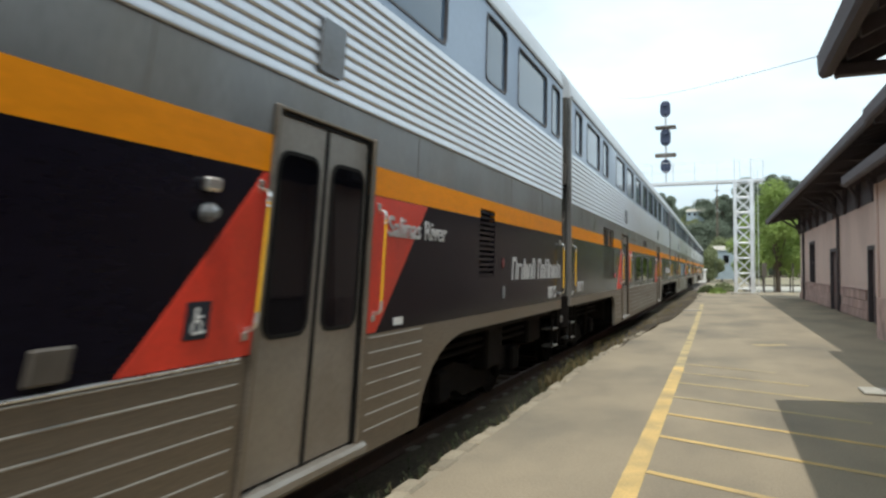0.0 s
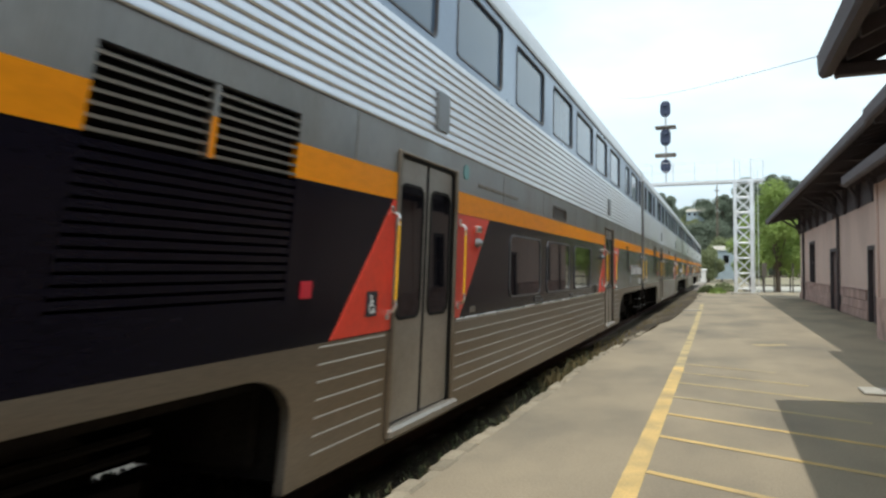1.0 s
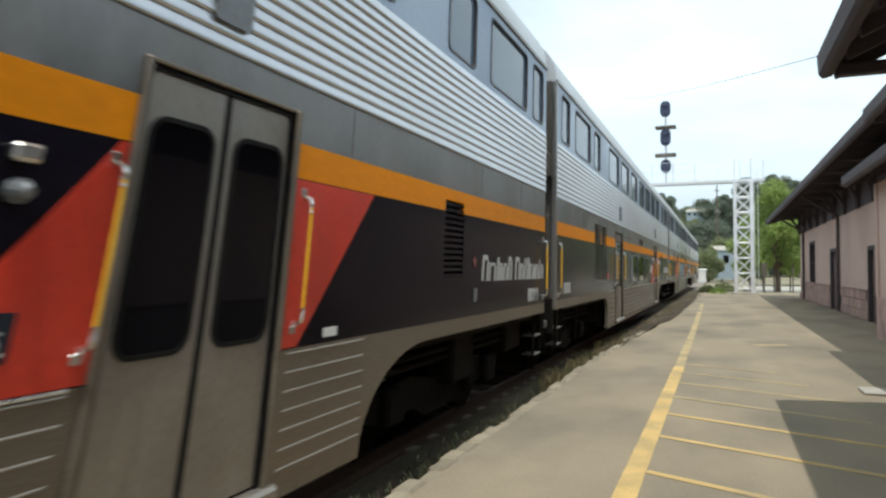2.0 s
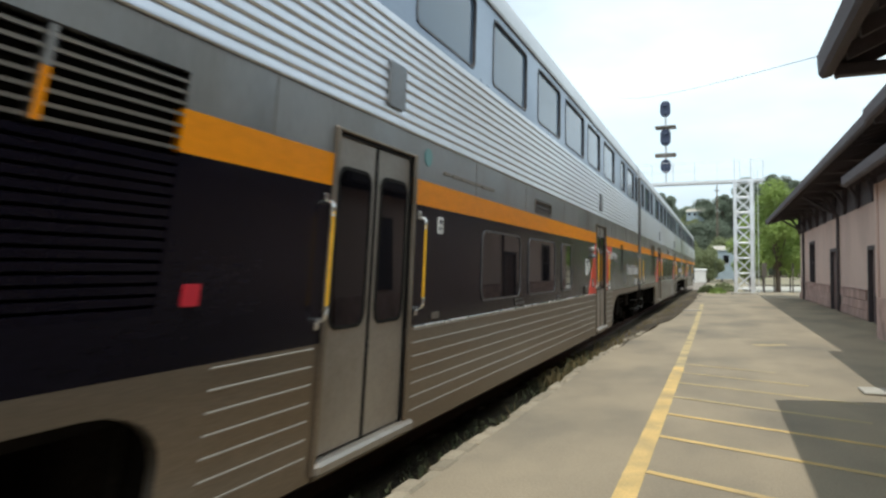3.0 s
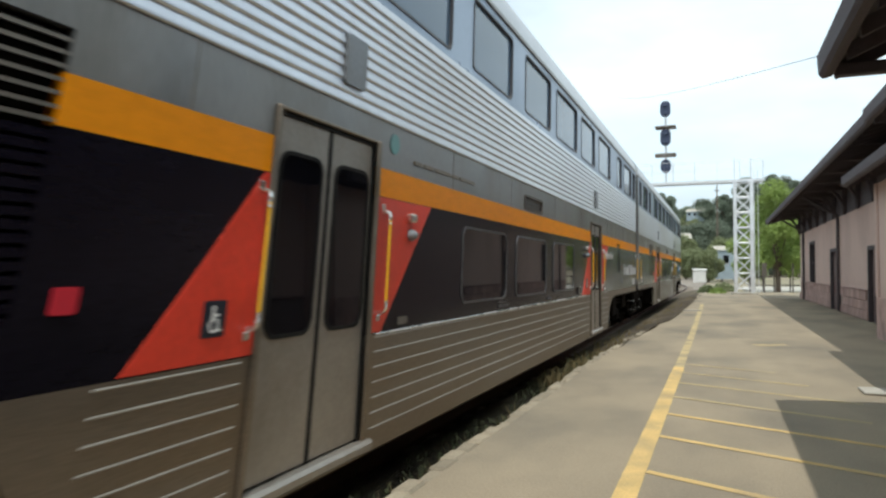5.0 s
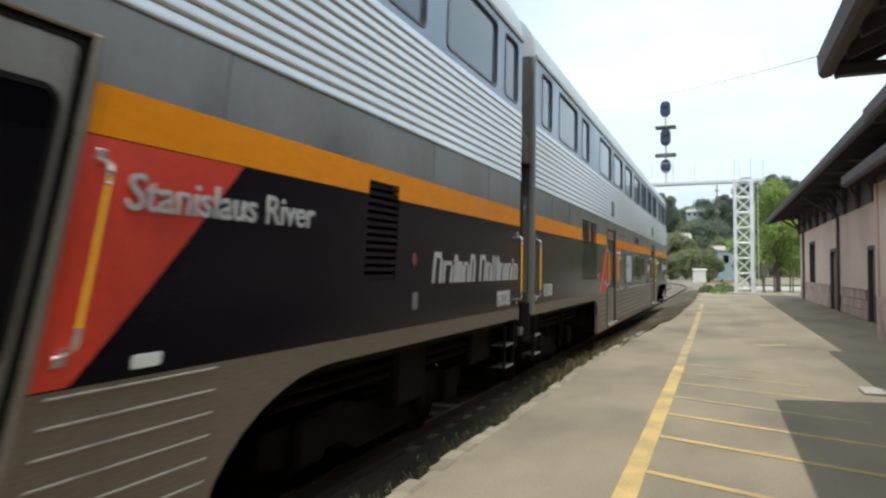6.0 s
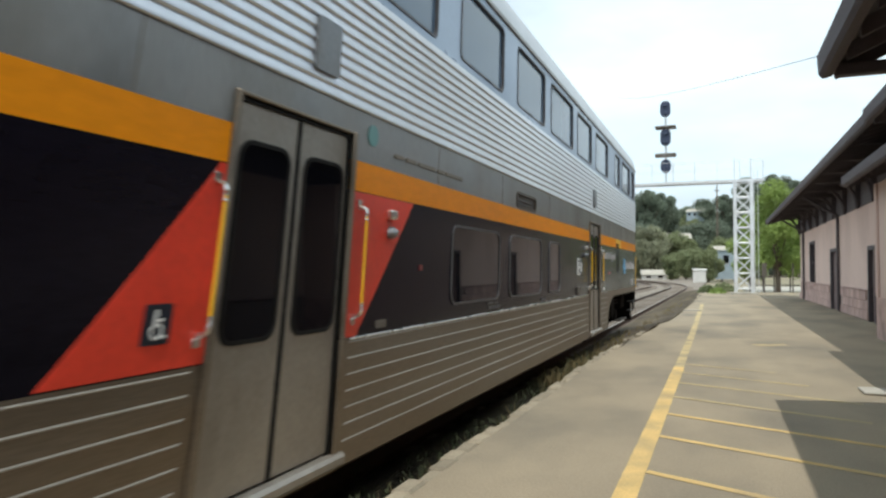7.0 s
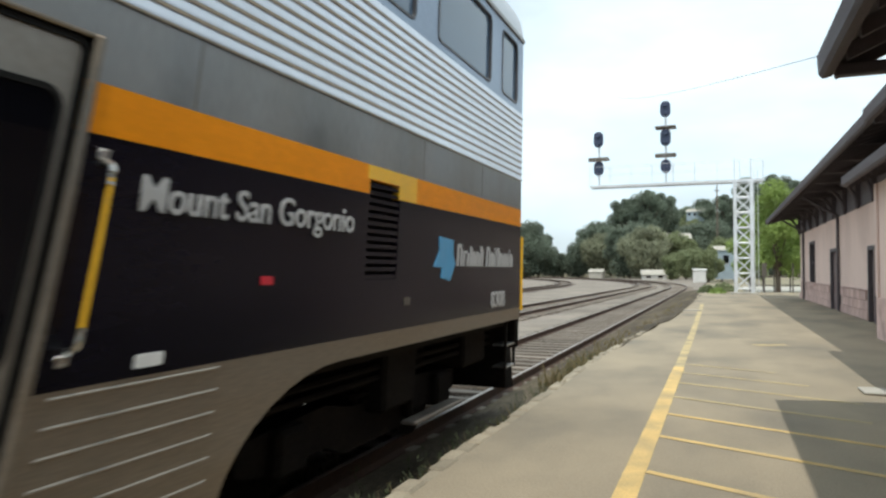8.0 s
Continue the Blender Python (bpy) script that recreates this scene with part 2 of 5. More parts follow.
def prism(bm, pts, x0, x1):
    """A flat outline (y, z), counter-clockwise as seen from +x, with thickness from x0 to x1."""
    a = [bm.verts.new((x0, y, z)) for y, z in pts]
    b = [bm.verts.new((x1, y, z)) for y, z in pts]
    bm.faces.new(a[::-1])
    bm.faces.new(b)
    n = len(pts)
    for i in range(n):
        bm.faces.new((a[i], a[(i + 1) % n], b[(i + 1) % n], b[i]))


def extrude_profile(bm, pts, y0, y1, closed=False):
    """An open profile (x, z) drawn along y."""
    a = [bm.verts.new((x, y0, z)) for x, z in pts]
    b = [bm.verts.new((x, y1, z)) for x, z in pts]
    n = len(pts)
    for i in range(n if closed else n - 1):
        j = (i + 1) % n
        bm.faces.new((a[i], a[j], b[j], b[i]))
    if closed:
        bm.faces.new(a[::-1])
        bm.faces.new(b)


def holed(bm, x, depth, y0, y1, z0, z1, holes):
    """A side sheet in the plane x with rectangular openings and returns of the given depth."""
    ys = sorted({y0, y1, *[min(max(h[i], y0), y1) for h in holes for i in (0, 1)]})
    zs = sorted({z0, z1, *[min(max(h[i], z0), z1) for h in holes for i in (2, 3)]})
    solid = {}
    for i in range(len(ys) - 1):
        for j in range(len(zs) - 1):
            cy, cz = (ys[i] + ys[i + 1]) / 2, (zs[j] + zs[j + 1]) / 2
            solid[i, j] = not any(h[0] < cy < h[1] and h[2] < cz < h[3] for h in holes)
    for (i, j), s in solid.items():
        if not s:
            continue
        a, b, c, d = ys[i], ys[i + 1], zs[j], zs[j + 1]
        q = [bm.verts.new((x, *p)) for p in ((a, c), (b, c), (b, d), (a, d))]
        bm.faces.new(q)
        for di, dj, p, r in ((-1, 0, (a, d), (a, c)), (1, 0, (b, c), (b, d)), (0, -1, (a, c), (b, c)), (0, 1, (b, d), (a, d))):
            if not solid.get((i + di, j + dj), False):
                w = [bm.verts.new(v) for v in ((x, *p), (x - depth, *p), (x - depth, *r), (x, *r))]
                bm.faces.new(w)


def ring(bm, y0, y1, z0, z1, r, w, x0, x1, seg=5):
    """A rounded window frame of width w between x0 and x1."""
    def outline(y0, y1, z0, z1, r):
        out = []
        for cy, cz, a0 in ((y1 - r, z0 + r, -90), (y1 - r, z1 - r, 0), (y0 + r, z1 - r, 90), (y0 + r, z0 + r, 180)):
            for k in range(seg + 1):
                a = radians(a0 + 90 * k / seg)
                out.append((cy + r * math.cos(a), cz + r * math.sin(a)))
        return out
    o, i = outline(y0, y1, z0, z1, r), outline(y0 + w, y1 - w, z0 + w, z1 - w, max(0.01, r - w))
    rows = [[bm.verts.new((x, *p)) for p in pts] for pts, x in ((o, x0), (o, x1), (i, x1), (i, x0))]
    n = len(o)
    for a, b in zip(rows[:-1], rows[1:]):
        for k in range(n):
            bm.faces.new((a[k], a[(k + 1) % n], b[(k + 1) % n], b[k]))


def plate(bm, y0, y1, z0, z1, r, x0, x1, seg=5):
    pts = []
    for cy, cz, a0 in ((y1 - r, z0 + r, -90), (y1 - r, z1 - r, 0), (y0 + r, z1 - r, 90), (y0 + r, z0 + r, 180)):
        for k in range(seg + 1):
            a = radians(a0 + 90 * k / seg)
            pts.append((cy + r * math.cos(a), cz + r * math.sin(a)))
    prism(bm, pts, x0, x1)


@functools.lru_cache(maxsize=None)
def text_mesh(text, bold=0.0):
    cu = bpy.data.curves.new("text", "FONT")
    cu.body, cu.size, cu.extrude, cu.offset = text, 1.0, 0.004, bold
    tmp = bpy.data.objects.new("text", cu)
    me = bpy.data.meshes.new_from_object(tmp)
    bpy.data.objects.remove(tmp)
    return me


def lettering(name, text, parent, material, y, z, x, width, height, bold=0.0):
    """Raised words on a side that faces +x, fitted to a width and a cap height, each a part."""
    whole = [v.co.x for v in text_mesh(text, bold).vertices]
    x_min, k = min(whole), width / (max(whole) - min(whole))
    for i, letter in enumerate(text):
        if letter == " ":
            continue
        me = text_mesh(letter, bold)
        shift = max(v.co.x for v in text_mesh(text[:i + 1], bold).vertices) - max(v.co.x for v in me.vertices)
        bm = bmesh.new()
        bm.from_mesh(me)
        bmesh.ops.remove_doubles(bm, verts=bm.verts, dist=1e-5)
        for v in bm.verts:
            cx, cy, cz = v.co
            v.co = Vector((x + cz, y + (cx + shift - x_min) * k, z + cy * height / 0.72))
        part(name, bm, material, parent)


def empty(name, m=None):
    e = new(name)
    e.empty_display_size = 0.3
    if m is not None:
        e.matrix_basis = m
    return e


# ---------------------------------------------------------------- ground and tracks
TRACK_X, RAIL_Z = -3.7, -0.20


def make_ground():
    bm = bmesh.new()
    box(bm, -900, 900, -300, 1800, -1.2, -0.62)
    tagged(finish("ground", bm, GROUND), "dry earth with patches of dull grass", "ground", kind="structure")
    bm = bmesh.new()
    nx, ny = 50, 200
    grid = {}
    for i in range(nx + 1):
        for j in range(ny + 1):
            x, y = -92 + 90.0 * i / nx, -20 + 220.0 * j / ny
            z = -0.42 + 0.05 * noise.noise((x * 0.35, y * 0.2, 3.1)) + 0.03 * noise.noise((x * 1.3, y * 0.9, 0.2))
            if i == nx:
                z = -0.40
            grid[i, j] = bm.verts.new((x, y, z))
    for i in range(nx):
        for j in range(ny):
            bm.faces.new((grid[i, j], grid[i + 1, j], grid[i + 1, j + 1], grid[i, j + 1]))
    tagged(finish("yard_gravel", bm, GRAVEL), "pale dusty gravel between the tracks", "gravel", kind="structure")


def bend(y):
    """How far the tracks have swung to the left at y, past the platform."""
    return -max(0.0, y - 68.0) ** 2 / 300.0


def along(bm, pts, x, y0, length):
    """A closed profile (x, z) led along the tracks."""
    ys = [0.0, max(0.0, 68.0 - y0)]
    while ys[-1] < length:
        ys.append(min(length, ys[-1] + 6.0))
    rows = [[bm.verts.new((px + x + bend(yy + y0), yy, pz)) for px, pz in pts] for yy in ys]
    n = len(pts)
    for a, b in zip(rows[:-1], rows[1:]):
        for i in range(n):
            bm.faces.new((a[i], a[(i + 1) % n], b[(i + 1) % n], b[i]))
    bm.faces.new(rows[0][::-1])
    bm.faces.new(rows[-1])


def rail_mesh(length, y0):
    """Foot, web and head of one rail along y."""
    bm = bmesh.new()
    pts = [(-0.07, -0.16), (0.07, -0.16), (0.07, -0.145), (0.012, -0.12), (0.012, -0.045), (0.034, -0.035), (0.034, -0.006),
           (0.026, -0.0005), (-0.026, -0.0005), (-0.034, -0.006), (-0.034, -0.035), (-0.012, -0.045), (-0.012, -0.12), (-0.07, -0.145)]
    along(bm, pts, 0, y0, length)
    return bm


def make_track(x, y0, y1, ties, label, turn=0.0):
    t = empty("railway_track", pose(x, y0, RAIL_Z, 0, 0, turn))
    tagged(t, label, "railway track", "tracks of the yard", "structure")
    L = y1 - y0
    for sx in (-0.7525, 0.7525):
        r = part("rail", rail_mesh(L, y0), RUST, t)
        r.location.x = sx
        bm = bmesh.new()
        along(bm, [(-0.024, 0.0), (0.024, 0.0), (0.024, 0.0025), (-0.024, 0.0025)], 0, y0, L)
        h = part("rail_head", bm, RAIL_TOP, r, "polished running surface")
    bm = bmesh.new()
    rnd = random.Random(int(x * 10) + 7)
    # ballast shoulder as an uneven bed
    cols = [-2.1, -1.55, -1.2, -0.9, -0.6, -0.3, 0, 0.3, 0.6, 0.9, 1.2, 1.55, 2.1]
    hs = [-0.34, -0.24, -0.17, -0.165, -0.16, -0.16, -0.16, -0.16, -0.16, -0.165, -0.17, -0.24, -0.34]
    rows = []
    m = int(L / 0.5)
    for j in range(m + 1):
        rows.append([bm.verts.new((c + bend(y0 + L * j / m), L * j / m, h + rnd.uniform(-0.02, 0.02) - 0.02)) for c, h in zip(cols, hs)])
    for a, b in zip(rows[:-1], rows[1:]):
        for i in range(len(cols) - 1):
            bm.faces.new((a[i], a[i + 1], b[i + 1], b[i]))
    bed = part("ballast_bed", bm, BALLAST, t)
    first = None
    k = 0
    for j in range(int(L / 0.55)):
        y = 0.3 + j * 0.55
        wy = y + y0
        if k < ties and wy > 6:
            mtx = pose(rnd.uniform(-0.04, 0.04) + bend(wy), y, -0.17, 0, 0, rnd.uniform(-1, 1))
            if first is None:
                b2 = bmesh.new()
                box(b2, -1.3, 1.3, -0.11, 0.11, -0.12, 0.035, bevel=0.012)
                first = part("sleeper", b2, TIE, t)
                first.matrix_basis = mtx
            else:
                share(first, mtx)
            k += 1
    return t


def make_ballast_stones():
    """Loose stones on the shoulder beside the platform and between the near rails."""
    rnd = random.Random(5)
    bm = bmesh.new()
    for _ in range(5200):
        y = 3.0 + 34.0 * rnd.random() ** 1.6
        x = TRACK_X + rnd.uniform(-1.5, 1.0)
        if abs(abs(x - TRACK_X) - 0.7525) < 0.09:
            continue
        s = rnd.uniform(0.018, 0.045)
        c = Vector((x, y, RAIL_Z - 0.165 + rnd.uniform(-0.015, 0.015) - max(0, abs(x - TRACK_X) - 1.2) * 0.25))
        r = Matrix.Rotation(rnd.uniform(0, 6.28), 3, Vector((rnd.random(), rnd.random(), rnd.random() + 0.01)).normalized())
        vs = [bm.verts.new(c + r @ Vector(p) * s * rnd.uniform(0.7, 1.2)) for p in ((1, 0, 0), (-1, 0, 0), (0, 1, 0), (0, -1, 0), (0, 0, 0.8), (0, 0, -0.8))]
        for a, b in ((0, 2), (2, 1), (1, 3), (3, 0)):
            bm.faces.new((vs[a], vs[b], vs[4]))
            bm.faces.new((vs[b], vs[a], vs[5]))
    tagged(finish("ballast_stones", bm, BALLAST), "loose grey-brown ballast stones along the track", "ballast", kind="stuff")


def edge_x(y):
    """The platform's edge, straight beside the camera, then crumbling back to the yellow line."""
    return -2.0 + 0.0016 * min(14.0, max(0.0, y - 7.5)) ** 2.2 + 0.0185 * min(11.0, max(0.0, y - 21.5)) + 0.008 * max(0.0, y - 32.5) + (0.02 + 0.05 * (y > 10)) * noise.noise((y * 0.8, 0.4, 0.0))


def make_verge():
    """Brown dirt heaped between the ballast and the platform's edge."""
    bm = bmesh.new()
    rows = []
    m = 300
    for j in range(m + 1):
        y = 1.5 + 60.0 * j / m
        e = edge_x(y) + 0.14
        up = max(0.0, min(1.0, (y - 7) / 7.0))
        row = []
        for i in range(10):
            u = i / 9
            x = -2.86 + (e + 2.86) * u
            z = -0.345 + 0.045 * min(1, u * 5) + up * 0.315 * u ** 1.3
            lump = 0.03 * noise.noise((x * 2.2, y * 1.3, 4.0)) + 0.022 * noise.noise((x * 7, y * 5, 1.0))
            row.append(bm.verts.new((x, y, z + lump * min(1, u * 3))))
        rows.append(row)
    for a, b in zip(rows[:-1], rows[1:]):
        for i in range(9):
            bm.faces.new((a[i], a[i + 1], b[i + 1], b[i]))
    tagged(finish("dirt_verge", bm, VERGE, smooth=True), "brown dirt verge with dry litter beside the platform", "verge", kind="structure")


make_ground()
make_verge()
make_track(TRACK_X, -45, 190, 240, "mainline track with polished rails on timber sleepers")
make_track(-8.55, -20, 190, 150, "second track with rusty rails in dusty ballast", -0.75)
make_track(-15.2, 10, 190, 60, "siding track half sunk in pale gravel", 1.2)
make_ballast_stones()


# ---------------------------------------------------------------- platform
def make_platform():
    bm = bmesh.new()
    m = 150
    rows = []
    for j in range(m + 1):
        y = -14 + 66.0 * j / m
        e = edge_x(y) + 0.16
        xs = [e, -1.2, -0.3, 0.8, 2.0, 4.0, 6.5, 10.0]
        rows.append([bm.verts.new((x, y, 0.0015 * noise.noise((x * 0.7, y * 0.4, 9.0)))) for x in xs])
        rows[-1].insert(0, bm.verts.new((e, y, -0.7)))
    for a, b in zip(rows[:-1], rows[1:]):
        for i in range(len(a) - 1):
            bm.faces.new((a[i], a[i + 1], b[i + 1], b[i]))
    for r in (rows[0], rows[-1]):
        lo = [bm.verts.new((v.co.x, v.co.y, -0.7)) for v in r[1:]]
        for i in range(len(lo) - 1):
            bm.faces.new((r[i + 1], r[i + 2], lo[i + 1], lo[i]))
    p = tagged(finish("platform", bm, ASPHALT), "worn sandy asphalt station platform with patches", "platform", kind="structure")
    # edge stones, one by one
    rnd = random.Random(3)
    kinds = []
    for k in range(4):
        b2 = bmesh.new()
        box(b2, 0.02, 0.165, 0, 0.285, -0.42, 0.006, bevel=0.02)
        for v in b2.verts:
            v.co += 0.012 * Vector((noise.noise(v.co * 5 + Vector((k * 7, 0, 0))), noise.noise(v.co * 4 + Vector((0, k * 5, 2))), 0.5 * noise.noise(v.co * 3 + Vector((3, k, 0)))))
        o = part("edge_stone", b2, EDGE_STONE, p)
        kinds.append(o)
    y, k = 1.0, 0
    used = set()
    while y < 17:
        mtx = pose(edge_x(y) + rnd.uniform(-0.03, 0.03), y, rnd.uniform(-0.022, 0.004), rnd.uniform(-1.5, 1.5), rnd.uniform(-2, 3), rnd.uniform(-2, 2))
        kk = rnd.randrange(4)
        if kk not in used:
            used.add(kk)
            kinds[kk].matrix_basis = mtx
        else:
            share(kinds[kk], mtx, p)
        y += 0.288
    return p


def strip(name, pts, width, material, label, z=0.0045):
    """A painted line along points (x, y), slightly uneven at its edges."""
    bm = bmesh.new()
    rnd = random.Random(len(label))
    rows = []
    for i in range(len(pts) - 1):
        a, b = Vector((*pts[i], 0)), Vector((*pts[i + 1], 0))
        d = (b - a)
        n = Vector((-d.y, d.x, 0)).normalized()
        steps = max(2, int(d.length / 0.12))
        for k in range(steps + (i == len(pts) - 2)):
            p = a + d * k / steps
            w = width / 2
            rows.append([bm.verts.new((p + n * (w + rnd.uniform(-0.002, 0.002))).to_tuple()[:2] + (z,)),
                         bm.verts.new((p - n * (w + rnd.uniform(-0.002, 0.002))).to_tuple()[:2] + (z,))])
    for r, s in zip(rows[:-1], rows[1:]):
        f = bm.faces.new((r[0], r[1], s[1], s[0]))
        f.normal_update()
        if f.normal.z < 0:
            f.normal_flip()
    return tagged(finish(name, bm, material), label, "line marking", "painted platform lines", "structure")


make_platform()
strip("yellow_line", [(-0.575, -4), (-0.575, 11)], 0.15, LINE, "worn yellow safety line on the platform")
strip("yellow_line", [(-0.575, 11), (-0.60, 18), (-0.72, 32)], 0.135, LINE_PALE, "faded stretch of the yellow safety line")
for yy, ln, mt in ((4.45, 1.3, LINE_PALE), (5.21, 2.2, LINE), (6.36, 2.6, LINE), (7.37, 2.2, LINE), (8.38, 1.8, LINE_PALE), (9.46, 1.9, LINE_PALE), (10.40, 1.5, LINE_PALE), (11.36, 1.2, LINE_PALE)):
    strip("hatch_line", [(-0.50, yy), (-0.50 + ln, yy - 0.44 * ln)], 0.078, mt, "faded yellow hatch line across the platform")
strip("paint_patch", [(0.59, 14.7), (1.19, 14.95)], 0.30, LINE_PALE, "faded yellow paint patch on the platform")


# ---------------------------------------------------------------- train cars
HALF, BODY, PITCH_CAR = 1.5, 23.65, 24.3
Z_SKIRT, Z_BAND, Z_NAVY, Z_OR0, Z_OR1, Z_FL0, Z_FL1, Z_WB, Z_ROOF = 0.41, 1.06, 1.19, 2.14, 2.34, 2.68, 3.50, 4.41, 5.09
Z_UW0, Z_UW1 = 3.575, 4.285
FIRST_DOOR, SECOND_DOOR = (6.30, 7.48), (16.40, 17.52)
UPPER = ((0.40, 1.0), (1.50, 2.95), (3.40, 4.10), (5.35, 6.90), (7.40, 8.85), (9.45, 10.85), (11.45, 12.85), (13.25, 14.85),
         (15.25, 16.65), (17.15, 18.70), (19.85, 20.60), (21.10, 22.60), (22.92, 23.45))
D0, D1 = 0.52, 2.50


def flute_profile():
    pts = []
    n = 11
    h = (Z_FL1 - Z_FL0) / n
    for i in range(n):
        z = Z_FL0 + i * h
        for px, pz in ((0.0, 0.0), (0.016, 0.03), (0.018, 0.10), (0.0135, 0.38), (0.008, 0.68), (0.0015, 0.94), (0.0, 0.97)):
            pts.append((HALF + 0.002 + px * 0.78, z + h * pz))
    return pts


def grab_bar(car, y, z0, z1):
    bm = bmesh.new()
    tube(bm, (HALF + 0.062, y, z0 + 0.06), (HALF + 0.062, y, z1 - 0.06), 0.0095, 8)
    g = part("grab_bar", bm, YELLOW, car, "yellow grab bar with pale ends")
    for z, s in ((z0, 1), (z1, -1)):
        b = bmesh.new()
        sweep(b, [(HALF, y, z), (HALF + 0.035, y, z), (HALF + 0.054, y, z + s * 0.012), (HALF + 0.062, y, z + s * 0.034), (HALF + 0.062, y, z + s * 0.085)], 0.013, 8)
        box(b, HALF, HALF + 0.014, y - 0.03, y + 0.02, z - s * 0.035 - 0.022, z - s * 0.035 + 0.022, bevel=0.006)
        part("bracket", b, CHROME, g)


def door(car, y0, y1):
    """Two sliding leaves set back in their frame, with long rounded windows, and a step sill."""
    mid = (y0 + y1) / 2
    for a, b in ((y0 + 0.002, mid - 0.012), (mid + 0.012, y1 - 0.002)):
        bm = bmesh.new()
        box(bm, HALF - 0.085, HALF - 0.022, a, b, D0, D1 - 0.01, bevel=0.008)
        leaf = part("door_leaf", bm, DOOR_STEEL, car, "dull steel sliding door leaf")
        bm = bmesh.new()
        plate(bm, a + 0.07, b - 0.07, 1.265, 2.275, 0.09, HALF - 0.023, HALF - 0.018)
        part("window_pane", bm, GLASS, leaf)
        bm = bmesh.new()
        ring(bm, a + 0.058, b - 0.058, 1.252, 2.288, 0.10, 0.024, HALF - 0.024, HALF - 0.013)
        part("window_gasket", bm, RUBBER, leaf)
    bm = bmesh.new()
    box(bm, HALF - 0.09, HALF - 0.018, mid - 0.02, mid + 0.02, D0, D1 - 0.01)
    part("door_seal", bm, RUBBER, car)
    bm = bmesh.new()
    ring(bm, y0 - 0.002, y1 + 0.002, D0 - 0.075, D1 + 0.004, 0.07, 0.03, HALF - 0.05, HALF - 0.012)
    part("door_gasket", bm, RUBBER, car, "worn black rubber round the doorway")
    bm = bmesh.new()
    w = 0.045
    box(bm, HALF - 0.12, HALF + 0.022, y0 - w, y0, Z_SKIRT + 0.02, D1 + 0.02, bevel=0.012)
    box(bm, HALF - 0.12, HALF + 0.022, y1, y1 + w, Z_SKIRT + 0.02, D1 + 0.02, bevel=0.012)
    box(bm, HALF - 0.12, HALF + 0.008, y0 - w, y1 + w, D1, D1 + 0.02, bevel=0.006)
    part("door_frame", bm, STEEL_LOW, car)
    bm = bmesh.new()
    box(bm, HALF - 0.14, HALF + 0.055, y0 - 0.03, y1 + 0.10, D0 - 0.09, D0 - 0.01, bevel=0.02)
    part("door_sill", bm, DOOR_STEEL, car, "scuffed steel step sill")
    bm = bmesh.new()
    box(bm, HALF - 0.10, HALF + 0.012, y0 - 0.02, y1 + 0.05, Z_SKIRT, D0 - 0.085)
    part("sill_panel", bm, STEEL_LOW, car)


def grille(car, y0, y1, z0, z1, pitch, material, thick=1.0):
    bm = bmesh.new()
    box(bm, HALF - 0.10, HALF - 0.055, y0, y1, z0, z1)
    g = part("grille", bm, RUBBER, car, "dark louvred intake grille")
    n = int((z1 - z0) / pitch)
    first = None
    for i in range(n):
        z = z0 + (i + 0.5) * (z1 - z0) / n
        if first is None:
            b = bmesh.new()
            L = y1 - y0
            prism(b, [(0, -0.006 * thick), (L, -0.006 * thick), (L, 0.010 * thick), (0, 0.010 * thick)], -0.045, 0.0)
            for v in b.verts:
                if v.co.x > -0.01:
                    v.co.z -= 0.012
            first = part("slat", b, material, g)
            first.matrix_basis = pose(HALF - 0.004, y0, z)
        else:
            share(first, pose(HALF - 0.004, y0, z), g)
    return g


def lower_window(car, y0, y1):
    z0, z1 = 1.315, 2.03
    bm = bmesh.new()
    plate(bm, y0 + 0.02, y1 - 0.02, z0 + 0.02, z1 - 0.02, 0.09, HALF - 0.03, HALF + 0.002)
    p = part("lower_window", bm, GLASS, car, "dark tinted rounded window")
    bm = bmesh.new()
    ring(bm, y0, y1, z0, z1, 0.12, 0.020, HALF - 0.01, HALF + 0.012)
    part("window_frame", bm, FRAME_GREY, p)
    return p


